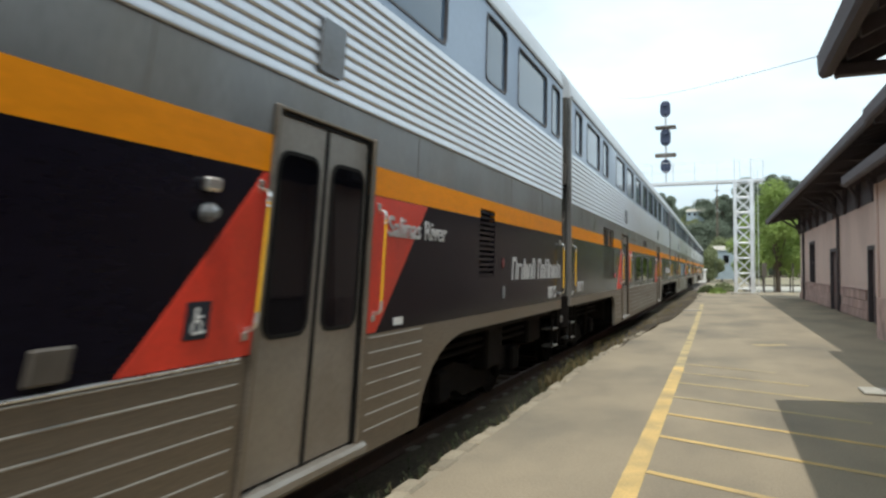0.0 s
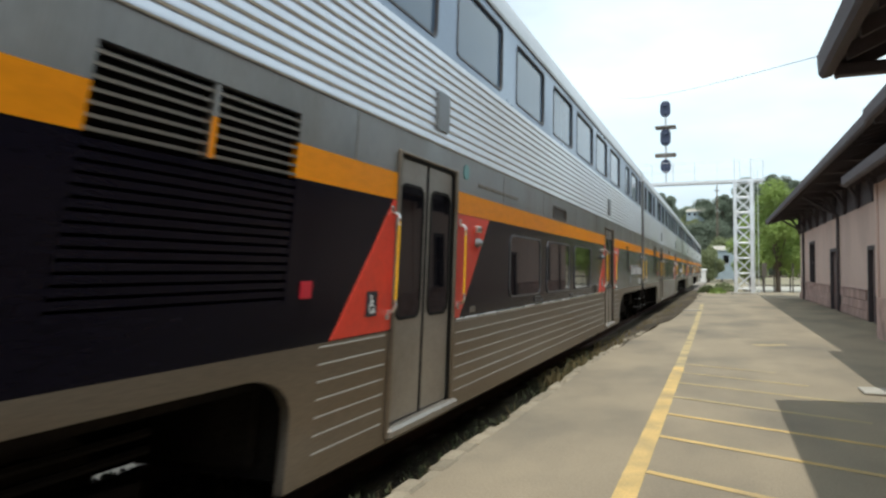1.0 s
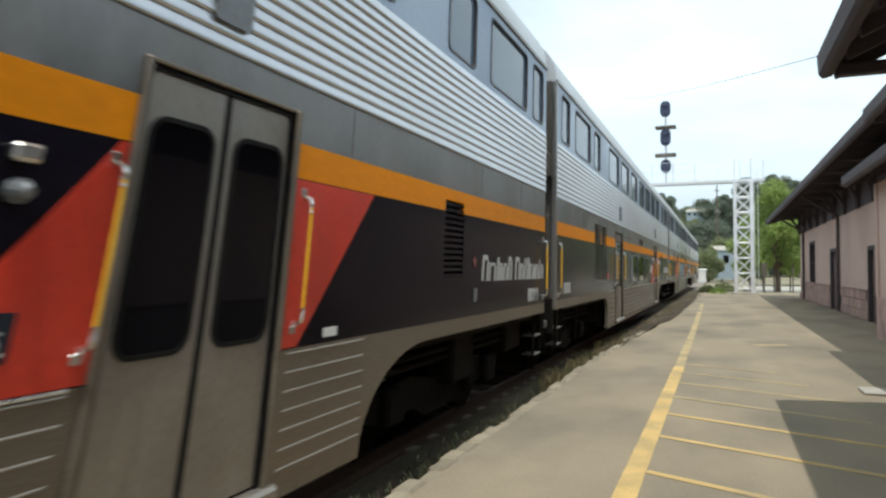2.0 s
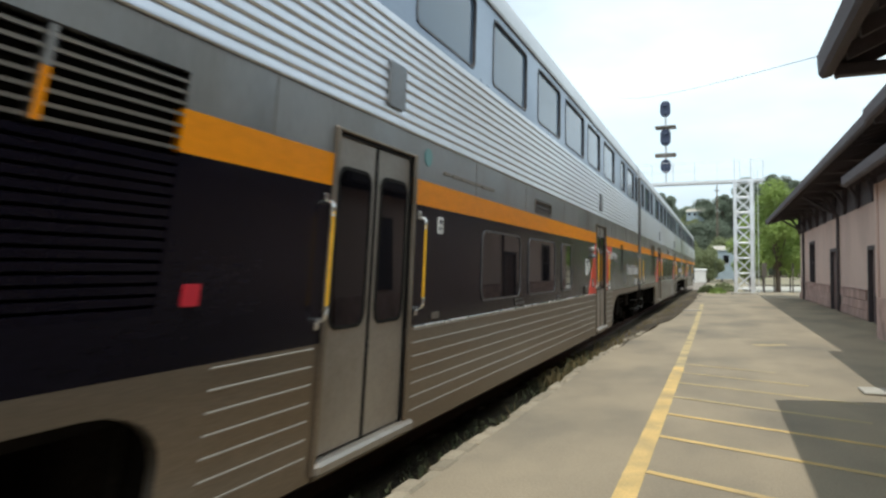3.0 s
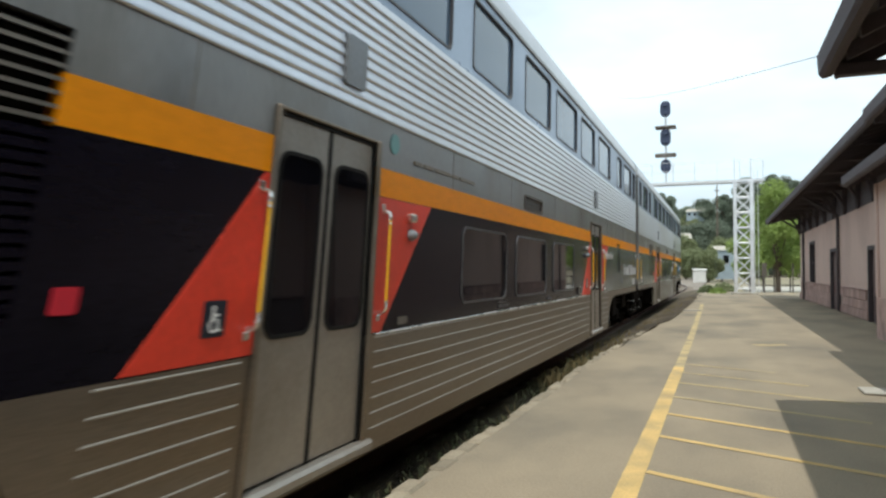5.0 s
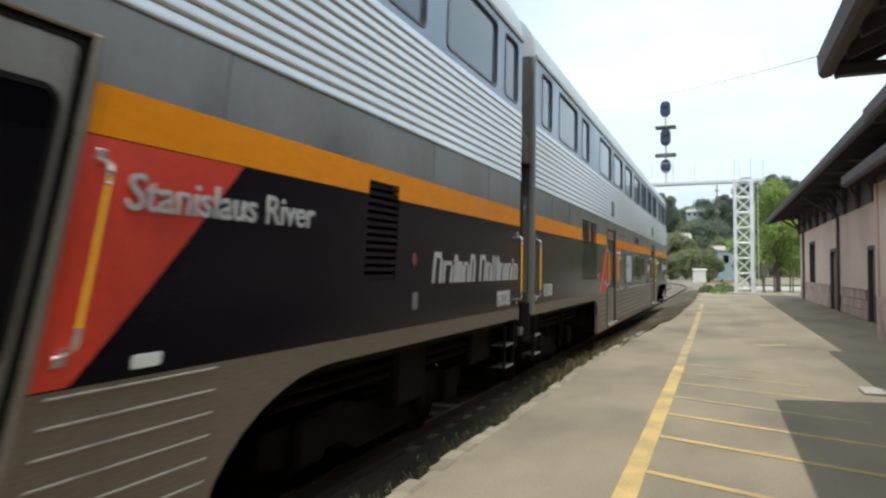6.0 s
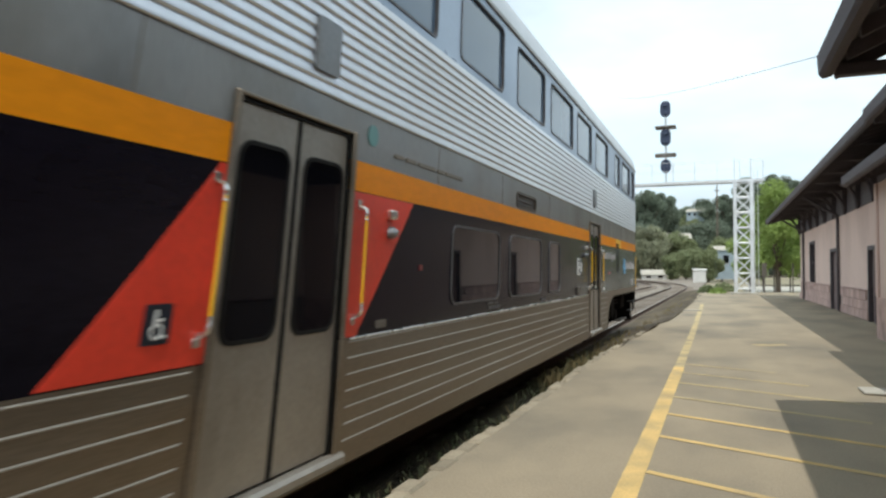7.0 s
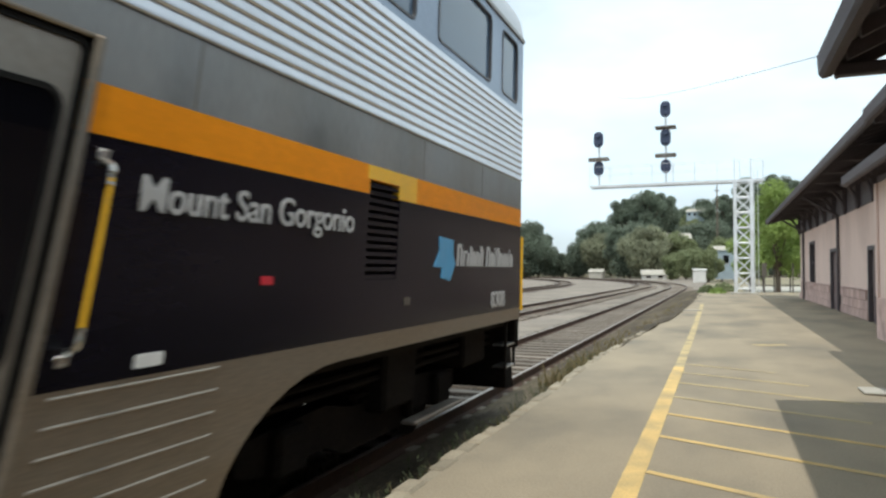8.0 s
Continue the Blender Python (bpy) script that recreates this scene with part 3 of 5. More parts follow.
def bogie(car, y):
    """A four-wheeled truck: side frames, springs, bolster; wheelsets are added by the caller."""
    b = empty("bogie")
    b.parent = car
    b.location = (0, y, 0)
    b["label"] = "grimy black truck with coil springs"
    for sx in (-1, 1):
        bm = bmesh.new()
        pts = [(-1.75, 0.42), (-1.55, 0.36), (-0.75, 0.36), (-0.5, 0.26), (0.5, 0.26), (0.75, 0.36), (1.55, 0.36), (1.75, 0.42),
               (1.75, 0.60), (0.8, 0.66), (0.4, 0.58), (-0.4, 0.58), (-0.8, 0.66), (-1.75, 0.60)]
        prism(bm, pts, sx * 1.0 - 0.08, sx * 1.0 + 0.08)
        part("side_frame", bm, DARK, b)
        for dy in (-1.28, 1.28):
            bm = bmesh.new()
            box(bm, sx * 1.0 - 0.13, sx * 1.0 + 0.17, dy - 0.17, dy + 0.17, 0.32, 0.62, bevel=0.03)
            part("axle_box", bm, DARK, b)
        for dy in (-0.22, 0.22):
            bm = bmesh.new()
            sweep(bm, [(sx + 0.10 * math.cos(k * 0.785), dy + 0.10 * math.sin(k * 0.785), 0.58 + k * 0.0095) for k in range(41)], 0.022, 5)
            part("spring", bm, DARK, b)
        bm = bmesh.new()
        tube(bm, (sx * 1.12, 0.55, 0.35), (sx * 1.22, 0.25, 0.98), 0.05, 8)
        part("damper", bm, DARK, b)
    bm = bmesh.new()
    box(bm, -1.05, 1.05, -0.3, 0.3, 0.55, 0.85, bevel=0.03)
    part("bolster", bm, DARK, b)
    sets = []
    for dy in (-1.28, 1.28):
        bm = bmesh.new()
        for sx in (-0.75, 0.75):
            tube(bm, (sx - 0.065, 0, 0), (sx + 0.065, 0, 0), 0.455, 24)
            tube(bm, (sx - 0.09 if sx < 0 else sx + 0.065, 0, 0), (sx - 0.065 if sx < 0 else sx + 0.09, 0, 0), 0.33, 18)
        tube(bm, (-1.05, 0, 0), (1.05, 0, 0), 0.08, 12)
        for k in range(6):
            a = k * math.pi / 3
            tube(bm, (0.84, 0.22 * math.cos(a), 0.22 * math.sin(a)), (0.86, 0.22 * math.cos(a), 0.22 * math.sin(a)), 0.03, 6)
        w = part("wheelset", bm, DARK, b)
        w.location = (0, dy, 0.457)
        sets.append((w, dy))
    return sets


WHEELS = []


def train_car(number, title, red_first, red_second, third_window, extras, cab=False, back=0.0, slide=0.0):
    """One car from its leading end at y = 0; back: how far its second doorway stands from the usual place."""
    car = empty("train_car")
    end = BODY + (0.25 if cab else 0.0)
    upper = UPPER[:-1] + ((23.02, 23.64),) if cab else UPPER
    DOORS = (FIRST_DOOR, (SECOND_DOOR[0] + back, SECOND_DOOR[1] + back))
    doors = [(a, b, 0, D1) for a, b in DOORS]
    # silver lower skirt between the trucks, with rounded shoulders
    bm = bmesh.new()
    s0, s1 = 5.08, (18.48 if cab else 18.42) + back
    holed(bm, HALF, 0.06, s0, s1, Z_SKIRT, Z_BAND, doors)
    lead = [(s0, Z_BAND - 0.26)] + [(s0 - 0.42 * (1 - math.cos(radians(15 * k))), Z_BAND - 0.26 + 0.26 * math.sin(radians(15 * k))) for k in range(1, 7)]
    prism(bm, [(s0, Z_BAND)] + lead[::-1], HALF - 0.06, HALF)
    trail = [(s1 + 0.12 + 1.05 * (1 - math.cos(radians(10 * k))), Z_SKIRT + (Z_BAND - Z_SKIRT) * math.sin(radians(10 * k))) for k in range(10)]
    prism(bm, [(s1, Z_SKIRT)] + trail + [(s1, Z_BAND)], HALF - 0.06, HALF)
    part("skirt", bm, STEEL_LOW, car, "dull stainless lower skirt")
    for a, b in ((0, DOORS[0][0]), (DOORS[0][1], DOORS[1][0]), (DOORS[1][1], end)):
        bm = bmesh.new()
        holed(bm, HALF, 0.06, a, b, Z_BAND, Z_NAVY, [])
        part("sill_band", bm, STEEL_LOW, car)
    # raised ribs on the skirt
    for a, b in ((5.32, 6.18), (7.60, 16.28 + back), (17.64 + back, 18.52 + back)):
        first = None
        for i in range(7):
            z = 0.56 + i * 0.101
            if first is None:
                bm = bmesh.new()
                tube(bm, (HALF + 0.002, a, 0), (HALF + 0.002, b, 0), 0.0062, 8)
                first = part("rib", bm, RIB, car)
                first.location.z = z
            else:
                share(first, pose(0, 0, z))
    # bright moulding along the foot of the navy panel
    bm = bmesh.new()
    tube(bm, (HALF + 0.002, 7.60, Z_NAVY - 0.004), (HALF + 0.002, 16.28 + back, Z_NAVY - 0.004), 0.009, 8)
    part("moulding", bm, CHROME, car, "bright metal moulding under the navy panel")
    # navy panel with intake grilles
    g1, g2 = (3.45, 4.92, 1.43, 2.51), (19.91 + back, 20.40 + back, 1.56, 2.24)
    holes = doors + [g1, g2]
    bm = bmesh.new()
    holed(bm, HALF, 0.06, 0, end, Z_NAVY, Z_OR0, holes)
    part("navy_panel", bm, NAVY, car, "glossy navy blue side panel")
    bm = bmesh.new()
    holed(bm, HALF + 0.001, 0.06, 0, end, Z_OR0, Z_OR1, holes)
    part("orange_stripe", bm, ORANGE, car, "broad orange stripe")
    vent = (11.49 + min(0, slide) * 1.6, 12.39 + min(0, slide) * 1.6, 2.38, 2.53)
    bm = bmesh.new()
    holed(bm, HALF, 0.06, 0, end, Z_OR1, Z_FL0, holes + [vent])
    part("upper_panel", bm, STEEL, car, "plain brushed steel panel")
    # welded seams of the plain panel
    first = None
    for yy in (1.05, 2.3, 5.6, 9.0, 10.9, 13.2, 15.3, 18.2, 20.9, 22.4):
        if first is None:
            bm = boxes((HALF - 0.001, HALF + 0.0022, -0.004, 0.004, Z_OR0 + 0.2, Z_FL0))
            first = part("seam", bm, STEEL_LOW, car)
            first.location.y = yy
        else:
            share(first, pose(0, yy, 0))
    grille(car, g1[0], g1[0] + 0.715, 2.14, 2.50, 0.045, STEEL_LOW)
    grille(car, g1[0] + 0.745, g1[1], 2.14, 2.50, 0.045, STEEL_LOW)
    grille(car, g1[0], g1[1], g1[2], 2.135, 0.045, NAVY, 1.9)
    bm = boxes((HALF - 0.06, HALF + 0.006, g1[0] + 0.715, g1[0] + 0.745, 2.14, 2.50))
    gp = part("grille_post", bm, STEEL, car)
    bm = boxes((HALF + 0.004, HALF + 0.009, g1[0] + 0.713, g1[0] + 0.747, 2.142, Z_OR1))
    part("post_stripe", bm, ORANGE, gp)
    grille(car, g2[0], g2[1], g2[2], g2[3], 0.05, NAVY, 1.7)
    bm = bmesh.new()
    plate(bm, vent[0], vent[1], vent[2], vent[3], 0.06, HALF - 0.05, HALF - 0.02)
    v = part("air_vent", bm, GASKET, car, "dark slotted air vent")
    bm = bmesh.new()
    ring(bm, vent[0] - 0.02, vent[1] + 0.02, vent[2] - 0.02, vent[3] + 0.02, 0.06, 0.03, HALF - 0.03, HALF + 0.008)
    part("vent_frame", bm, END_STEEL, v)
    for k in range(3):
        bm = boxes((HALF - 0.03, HALF - 0.008, vent[0] + 0.02, vent[1] - 0.02, vent[2] + 0.02 + k * 0.045, vent[2] + 0.035 + k * 0.045))
        part("vent_bar", bm, END_STEEL, v)
    # fluted upper side
    bm = bmesh.new()
    extrude_profile(bm, flute_profile(), 0.02, end - 0.02)
    part("fluted_panel", bm, FLUTE, car, "bright horizontally fluted steel siding", smooth=True)
    for yy in (6.93, 16.73 + back):
        bm = bmesh.new()
        plate(bm, yy, yy + 0.27, 2.80, 3.13, 0.02, HALF, HALF + 0.032)
        part("cover_plate", bm, PLATE, car, "dull grey cover plate")
    # upper windows
    bm = bmesh.new()
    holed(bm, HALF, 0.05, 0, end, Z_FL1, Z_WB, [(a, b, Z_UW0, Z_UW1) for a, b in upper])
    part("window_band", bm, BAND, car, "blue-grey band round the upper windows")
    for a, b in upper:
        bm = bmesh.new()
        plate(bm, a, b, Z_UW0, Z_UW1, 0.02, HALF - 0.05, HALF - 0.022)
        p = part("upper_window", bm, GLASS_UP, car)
        bm = bmesh.new()
        ring(bm, a - 0.012, b + 0.012, Z_UW0 - 0.012, Z_UW1 + 0.012, 0.09, 0.022, HALF - 0.03, HALF + 0.007)
        part("window_frame", bm, GASKET, p)
    # roof and far side
    bm = bmesh.new()
    prof = []
    for k in range(13):
        a = radians(90 * k / 12)
        prof.append((0.95 + 0.55 * math.cos(a) ** 0.9 if k else HALF, Z_WB + (Z_ROOF - Z_WB - 0.06) * math.sin(a)))
    prof = prof + [(0.4, Z_ROOF - 0.015), (0, Z_ROOF)]
    full = prof + [(-x, z) for x, z in prof[::-1][1:]]
    extrude_profile(bm, full, 0, end)
    for yy in (0, end):
        f = bm.faces.new([bm.verts.new((x, yy, z)) for x, z in full])
    part("roof", bm, ROOF_STEEL, car, "pale ribbed steel roof", smooth=True)
    bm = bmesh.new()
    box(bm, HALF - 0.002, HALF + 0.022, 0, end, Z_WB - 0.035, Z_WB + 0.02, bevel=0.008)
    part("rain_gutter", bm, STEEL, car)
    bm = bmesh.new()
    box(bm, -HALF, -HALF + 0.06, 0, end, Z_BAND, Z_WB)
    part("far_side", bm, STEEL, car)
    # added dark screen: blocks light and sunlit ground beyond the car's far side
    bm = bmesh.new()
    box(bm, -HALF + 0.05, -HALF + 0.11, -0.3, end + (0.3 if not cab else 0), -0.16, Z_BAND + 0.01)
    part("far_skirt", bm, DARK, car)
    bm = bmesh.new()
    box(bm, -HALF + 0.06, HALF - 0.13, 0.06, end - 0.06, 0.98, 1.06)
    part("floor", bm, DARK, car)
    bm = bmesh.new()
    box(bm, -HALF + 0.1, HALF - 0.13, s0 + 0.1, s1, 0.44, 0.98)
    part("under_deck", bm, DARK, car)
    # ends
    for y, d in ((0.0, -1), (end, 1)):
        bm = bmesh.new()
        box(bm, -HALF + 0.06, HALF - 0.02, min(y, y - d * 0.06), max(y, y - d * 0.06), 1.22, Z_WB, bevel=0.005)
        e = part("end_wall", bm, END_WALL, car, "weathered grey end wall")
        if d < 0:
            bm = bmesh.new()
            box(bm, HALF - 0.07, HALF + 0.012, y - 0.035, y + 0.075, Z_BAND + 0.005, Z_WB, bevel=0.022)
            part("corner_post", bm, STEEL, car)
        if not (cab and d > 0):
            bm = bmesh.new()
            for k in range(3):
                yy = y + d * (0.03 + 0.07 * k)
                box(bm, -0.62, 0.62, min(yy, yy + d * 0.05), max(yy, yy + d * 0.05), 1.15, 3.45, bevel=0.015)
            part("gangway_bellows", bm, RUBBER, car)
            bm = bmesh.new()
            box(bm, 1.04, 1.27, min(y, y + d * 0.10), max(y, y + d * 0.10), 1.66, 1.94, bevel=0.012)
            jb = part("junction_box", bm, PLATE, e, "grey-green steel junction box")
            bm = boxes((1.07, 1.24, y + d * 0.10 - 0.004, y + d * 0.10 + 0.004, 1.70, 1.90), bevel=0.003)
            part("box_lid", bm, STEEL, jb)
            # marker light housing with a sloping top
            bm = bmesh.new()
            pts = [(1.02, 2.98), (1.44, 2.98), (1.44, 3.28), (1.27, 3.52), (1.02, 3.52)]
            lo = [bm.verts.new((px, y, pz)) for px, pz in pts]
            hi = [bm.verts.new((px, y + d * 0.13, pz)) for px, pz in pts]
            bm.faces.new(lo)
            bm.faces.new(hi[::-1])
            for k in range(5):
                bm.faces.new((lo[k], hi[k], hi[(k + 1) % 5], lo[(k + 1) % 5]))
            bmesh.ops.recalc_face_normals(bm, faces=bm.faces)
            ml = part("marker_light", bm, END_STEEL, e, "grey marker light housing")
            bm = bmesh.new()
            tube(bm, (1.24, y + d * 0.12, 3.17), (1.24, y + d * 0.16, 3.17), 0.075, 14)
            part("marker_lens", bm, RUBBER, ml)
            bm = boxes((0.98, 1.46, min(y, y + d * 0.16), max(y, y + d * 0.16), 2.955, 2.985), bevel=0.006)
            part("housing_ledge", bm, RUBBER, ml)
            # thin hand rail beside the corner
            bm = bmesh.new()
            sweep(bm, [(1.40, y, 2.43), (1.40, y + d * 0.07, 2.43), (1.40, y + d * 0.08, 2.40), (1.40, y + d * 0.08, 1.38), (1.40, y + d * 0.07, 1.35), (1.40, y, 1.35)], 0.014, 7)
            part("end_rail", bm, END_STEEL, e)
            # trailing-end plate and socket use darker steel to stand in for shade
            bm = boxes((1.08, 1.40, min(y, y + d * 0.17), max(y, y + d * 0.17), 0.815, 0.915), bevel=0.01)
            part("hose_plate", bm, STEEL if d < 0 else END_STEEL, e, "pale steel plate over the hoses")
        bm = bmesh.new()
        box(bm, 1.15, 1.34, min(y, y + d * 0.10), max(y, y + d * 0.10), 0.98, 1.16, bevel=0.02)
        jk = part("end_jack", bm, STEEL if d < 0 else END_STEEL, e, "pale jumper cable socket")
        bm = bmesh.new()
        tube(bm, (1.22, y + d * 0.09, 1.05), (1.22, y + d * 0.19, 1.03), 0.07, 12, 0.06)
        part("socket_cap", bm, END_STEEL, jk)
        bm = bmesh.new()
        box(bm, -0.13, 0.13, min(y, y + d * 0.24), max(y, y + d * 0.24), 0.68, 0.98, bevel=0.03)
        part("coupler", bm, DARK, car)
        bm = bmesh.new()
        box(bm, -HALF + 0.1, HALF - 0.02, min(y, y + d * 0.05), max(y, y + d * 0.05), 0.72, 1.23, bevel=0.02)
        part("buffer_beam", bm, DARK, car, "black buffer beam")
        # corner steps
        yy = y - d * (0.42 if d < 0 else 0.24)
        for z in (0.53, 0.77):
            bm = boxes((HALF - 0.20, HALF - 0.03, yy - 0.16, yy + 0.16, z, z + 0.022), bevel=0.004)
            part("step_tread", bm, STEEL, car)
        for u in (-0.17, 0.17):
            bm = boxes((HALF - 0.06, HALF - 0.03, yy + u - 0.01, yy + u + 0.01, 0.52, 1.07))
            part("step_hanger", bm, DARK, car)
        if not (cab and d > 0):
            grab_bar(car, y - d * (0.16 if d < 0 else 0.12), 1.29, 2.01)
    # underframe gear
    for yy, w, z in ((0.9, 0.5, 0.6), (5.1, 0.4, 0.5), (20.9, 0.6, 0.5), (22.7, 0.7, 0.62)):
        bm = bmesh.new()
        box(bm, 0.5, 1.25, yy, yy + w, z, 0.99, bevel=0.03)
        part("underframe_box", bm, DARK, car)
    for z in (0.78, 0.86):
        for a, b in ((0.2, 4.4), (19.3, end - 0.2)):
            bm = bmesh.new()
            tube(bm, (1.18, a, z), (1.18, b, z), 0.022, 6)
            part("brake_pipe", bm, DARK, car)
    for y in (2.75, 21.1):
        for w, dy in bogie(car, y):
            WHEELS.append((w, dy))
    # doors, lower windows, bars
    for (a, b), red in zip(DOORS, (red_first, red_second)):
        door(car, a, b)
        grab_bar(car, a - 0.105, 1.33, 2.03)
        grab_bar(car, b + 0.145, 1.33, 2.03)
        if red:
            z0, z1 = Z_NAVY + 0.008, Z_OR0 - 0.006
            bm = bmesh.new()
            prism(bm, [(a - 0.87, z0), (a - 0.048, z0), (a - 0.048, z1), (a - 0.09, z1)], HALF - 0.004, HALF + 0.004)
            part("red_triangle", bm, RED, car, "red triangle beside the door")
            bm = bmesh.new()
            prism(bm, [(b + 0.048, z0), (b + 0.20, z0), (b + 1.02, z1), (b + 0.048, z1)], HALF - 0.004, HALF + 0.004)
            part("red_triangle", bm, RED, car, "red triangle beside the door")
    for a, b in ((9.28, 10.74), (11.12, 12.64), (13.08, 14.60 if third_window else 13.80)):
        lower_window(car, a + slide, b + slide)

    def tile(name, y, z, w, h, material, label="", r=0.01):
        bm = bmesh.new()
        plate(bm, y, y + w, z, z + h, r, HALF + 0.002, HALF + 0.009, 2)
        return part(name, bm, material, car, label)

    # lettering
    if number:
        lettering("number_letter", number, car, WHITE, 0.60, 1.275, HALF + 0.004, 0.50, 0.165, 0.012)
        lettering("number_letter", number, car, WHITE, 22.78, 1.24, HALF + 0.004, 0.48, 0.165, 0.012)
    if title:
        lettering("name_letter", title, car, WHITE, 17.95 if cab else 17.82 + back, 1.865, HALF + 0.010, (0.101 if cab else 0.088) * len(title), 0.155, 0.010)
    # word mark as plain leaning bars, one for each letter
    y, cap = (20.95, 0.26) if not cab else (21.72, 0.20)
    k = 2.62 / 13.9 if not cab else 1.84 / 13.9
    for w, h in ((1.3, 1), (1.5, 0.72), (0.7, 0.95), (0.75, 0.72), (1.0, 0.72), (1.0, 1), (0, 0), (1.3, 1), (1.0, 0.72), (0.45, 1), (0.45, 1),
                 (0.65, 1), (1.05, 0.72), (0.7, 0.72), (1.0, 0.72), (0.45, 0.95), (1.0, 0.72)):
        if w == 0:
            y += 0.6 * k
            continue
        ww = w * k * 0.80
        bm = bmesh.new()
        sl = 0.12 * cap * h
        t = min(0.047, ww * 0.40)
        if w > 0.6:
            prism(bm, [(y, 0), (y + t, 0), (y + t + sl, cap * h), (y + sl, cap * h)], HALF + 0.002, HALF + 0.007)
            prism(bm, [(y + ww - t, 0), (y + ww, 0), (y + ww + sl * 0.8, cap * h * 0.8), (y + ww - t + sl * 0.8, cap * h * 0.8)], HALF + 0.002, HALF + 0.007)
            prism(bm, [(y + t + sl * 0.8, cap * h * 0.82), (y + ww - t * 0.6 + sl * 0.8, cap * h * 0.80), (y + ww - t + sl, cap * h), (y + t + sl, cap * h)], HALF + 0.002, HALF + 0.007)
        else:
            prism(bm, [(y, 0), (y + t, 0), (y + t + sl, cap * h), (y + sl, cap * h)], HALF + 0.002, HALF + 0.007)
        o = part("emblem_bar", bm, WHITE, car)
        o.location.z = 1.515 if not cab else 1.66
        y += w * k * 0.93
    # small plates
    tile("builder_plate", 7.95, 1.225, 0.16, 0.055, END_STEEL)
    tile("builder_plate", 18.0 + back, 1.225, 0.15, 0.055, SIGN_WHITE, "pale notice plate")
    for y, w in ((10.46, 0.13), (10.61, 0.09), (10.72, 0.14), (12.74, 0.10), (12.86, 0.07)):
        tile("stencil_bar", y, 1.225, w, 0.035, GASKET)
    for y, w in ((10.44, 0.20), (10.67, 0.10)):
        tile("stencil_bar", y, 1.275, w, 0.025, GASKET)
    if cab:
        tile("red_notice", 8.66, 1.62, 0.06, 0.045, DULL_RED, "small red notice")
        tile("red_notice", 18.84, 1.545, 0.10, 0.045, SIGN_RED, "small red notice")
        tile("builder_plate", 20.62, 1.36, 0.10, 0.06, END_STEEL)
    tile("red_notice", 5.06, 1.46, 0.11, 0.10, SIGN_RED, "small red notice")
    for nm in extras:
        if nm == "ada":
            for y in [v for v, on in ((5.86, red_first), (15.86 + back, red_second)) if on]:
                s = tile("access_sign", y, 1.31, 0.155, 0.17, SIGN_BLUE, "dark sign with a white wheelchair")
                bm = bmesh.new()
                ring(bm, y + 0.04, y + 0.11, 1.33, 1.40, 0.034, 0.012, HALF + 0.008, HALF + 0.012)
                box(bm, HALF + 0.008, HALF + 0.012, y + 0.055, y + 0.073, 1.395, 1.455)
                box(bm, HALF + 0.008, HALF + 0.012, y + 0.064, y + 0.108, 1.405, 1.418)
                box(bm, HALF + 0.008, HALF + 0.012, y + 0.100, y + 0.130, 1.335, 1.348)
                part("pictogram", bm, SIGN_WHITE, s)
        if nm == "speaker":
            for y in [v for v, on in ((8.03, red_first), (15.83 + back, True)) if on]:
                bm = bmesh.new()
                box(bm, HALF, HALF + 0.05, y, y + 0.11, 1.985, 2.05, bevel=0.012)
                cb = part("door_camera", bm, CHROME, car, "pale camera box with a round lens")
                bm = bmesh.new()
                tube(bm, (HALF, y + 0.06, 1.89), (HALF + 0.04, y + 0.07, 1.885), 0.045, 12)
                tube(bm, (HALF + 0.04, y + 0.07, 1.885), (HALF + 0.065, y + 0.075, 1.878), 0.038, 12, 0.024)
                part("lens", bm, PLATE, cb, "round glossy lens housing")
        if nm == "board":
            q = 0.0 if cab else -0.22
            s = tile("route_board", 15.27 + q, 1.545, 0.23, 0.28, SIGN_WHITE, "white notice board with dark pictures")
            for a, b, z0, z1 in ((15.31, 15.36, 1.76, 1.80), (15.37, 15.45, 1.73, 1.79), (15.33, 15.47, 1.70, 1.715)):
                bm = boxes((HALF + 0.008, HALF + 0.012, a + q, b + q, z0, z1))
                part("pictogram", bm, SIGN_BLUE, s)
            if cab:
                lettering("board_letter", "13", s, SIGN_BLUE, 15.35, 1.575, HALF + 0.011, 0.075, 0.075)
            s = tile("route_board", 15.51 + q, 1.56, 0.16, 0.26, SIGN_BLUE, "dark notice board with a white panel")
            bm = boxes((HALF + 0.008, HALF + 0.012, 15.53 + q, 15.645 + q, 1.60, 1.76), bevel=0.0015)
            part("panel", bm, SIGN_WHITE, s)
        if nm == "plate":
            s = tile("route_board", 8.02, 1.93, 0.11, 0.14, SIGN_WHITE, "small white notice beside the door")
            bm = boxes((HALF + 0.008, HALF + 0.012, 8.045, 8.105, 2.01, 2.05), (HALF + 0.008, HALF + 0.012, 8.045, 8.085, 1.96, 1.99))
            part("pictogram", bm, SIGN_BLUE, s)
        if nm == "emblem":
            bm = bmesh.new()
            prism(bm, [(21.18, 1.655), (21.37, 1.645), (21.35, 1.56), (21.56, 1.53), (21.68, 1.68), (21.62, 1.76), (21.62, 1.89), (21.28, 1.91), (21.30, 1.79)], HALF + 0.002, HALF + 0.008)
            part("emblem", bm, SIGN_CYAN, car, "light blue state-shaped emblem")
        if nm == "diamond":
            bm = bmesh.new()
            prism(bm, [(20.72 + back, 1.64), (20.77 + back, 1.70), (20.72 + back, 1.76), (20.67 + back, 1.70)], HALF + 0.002, HALF + 0.008)
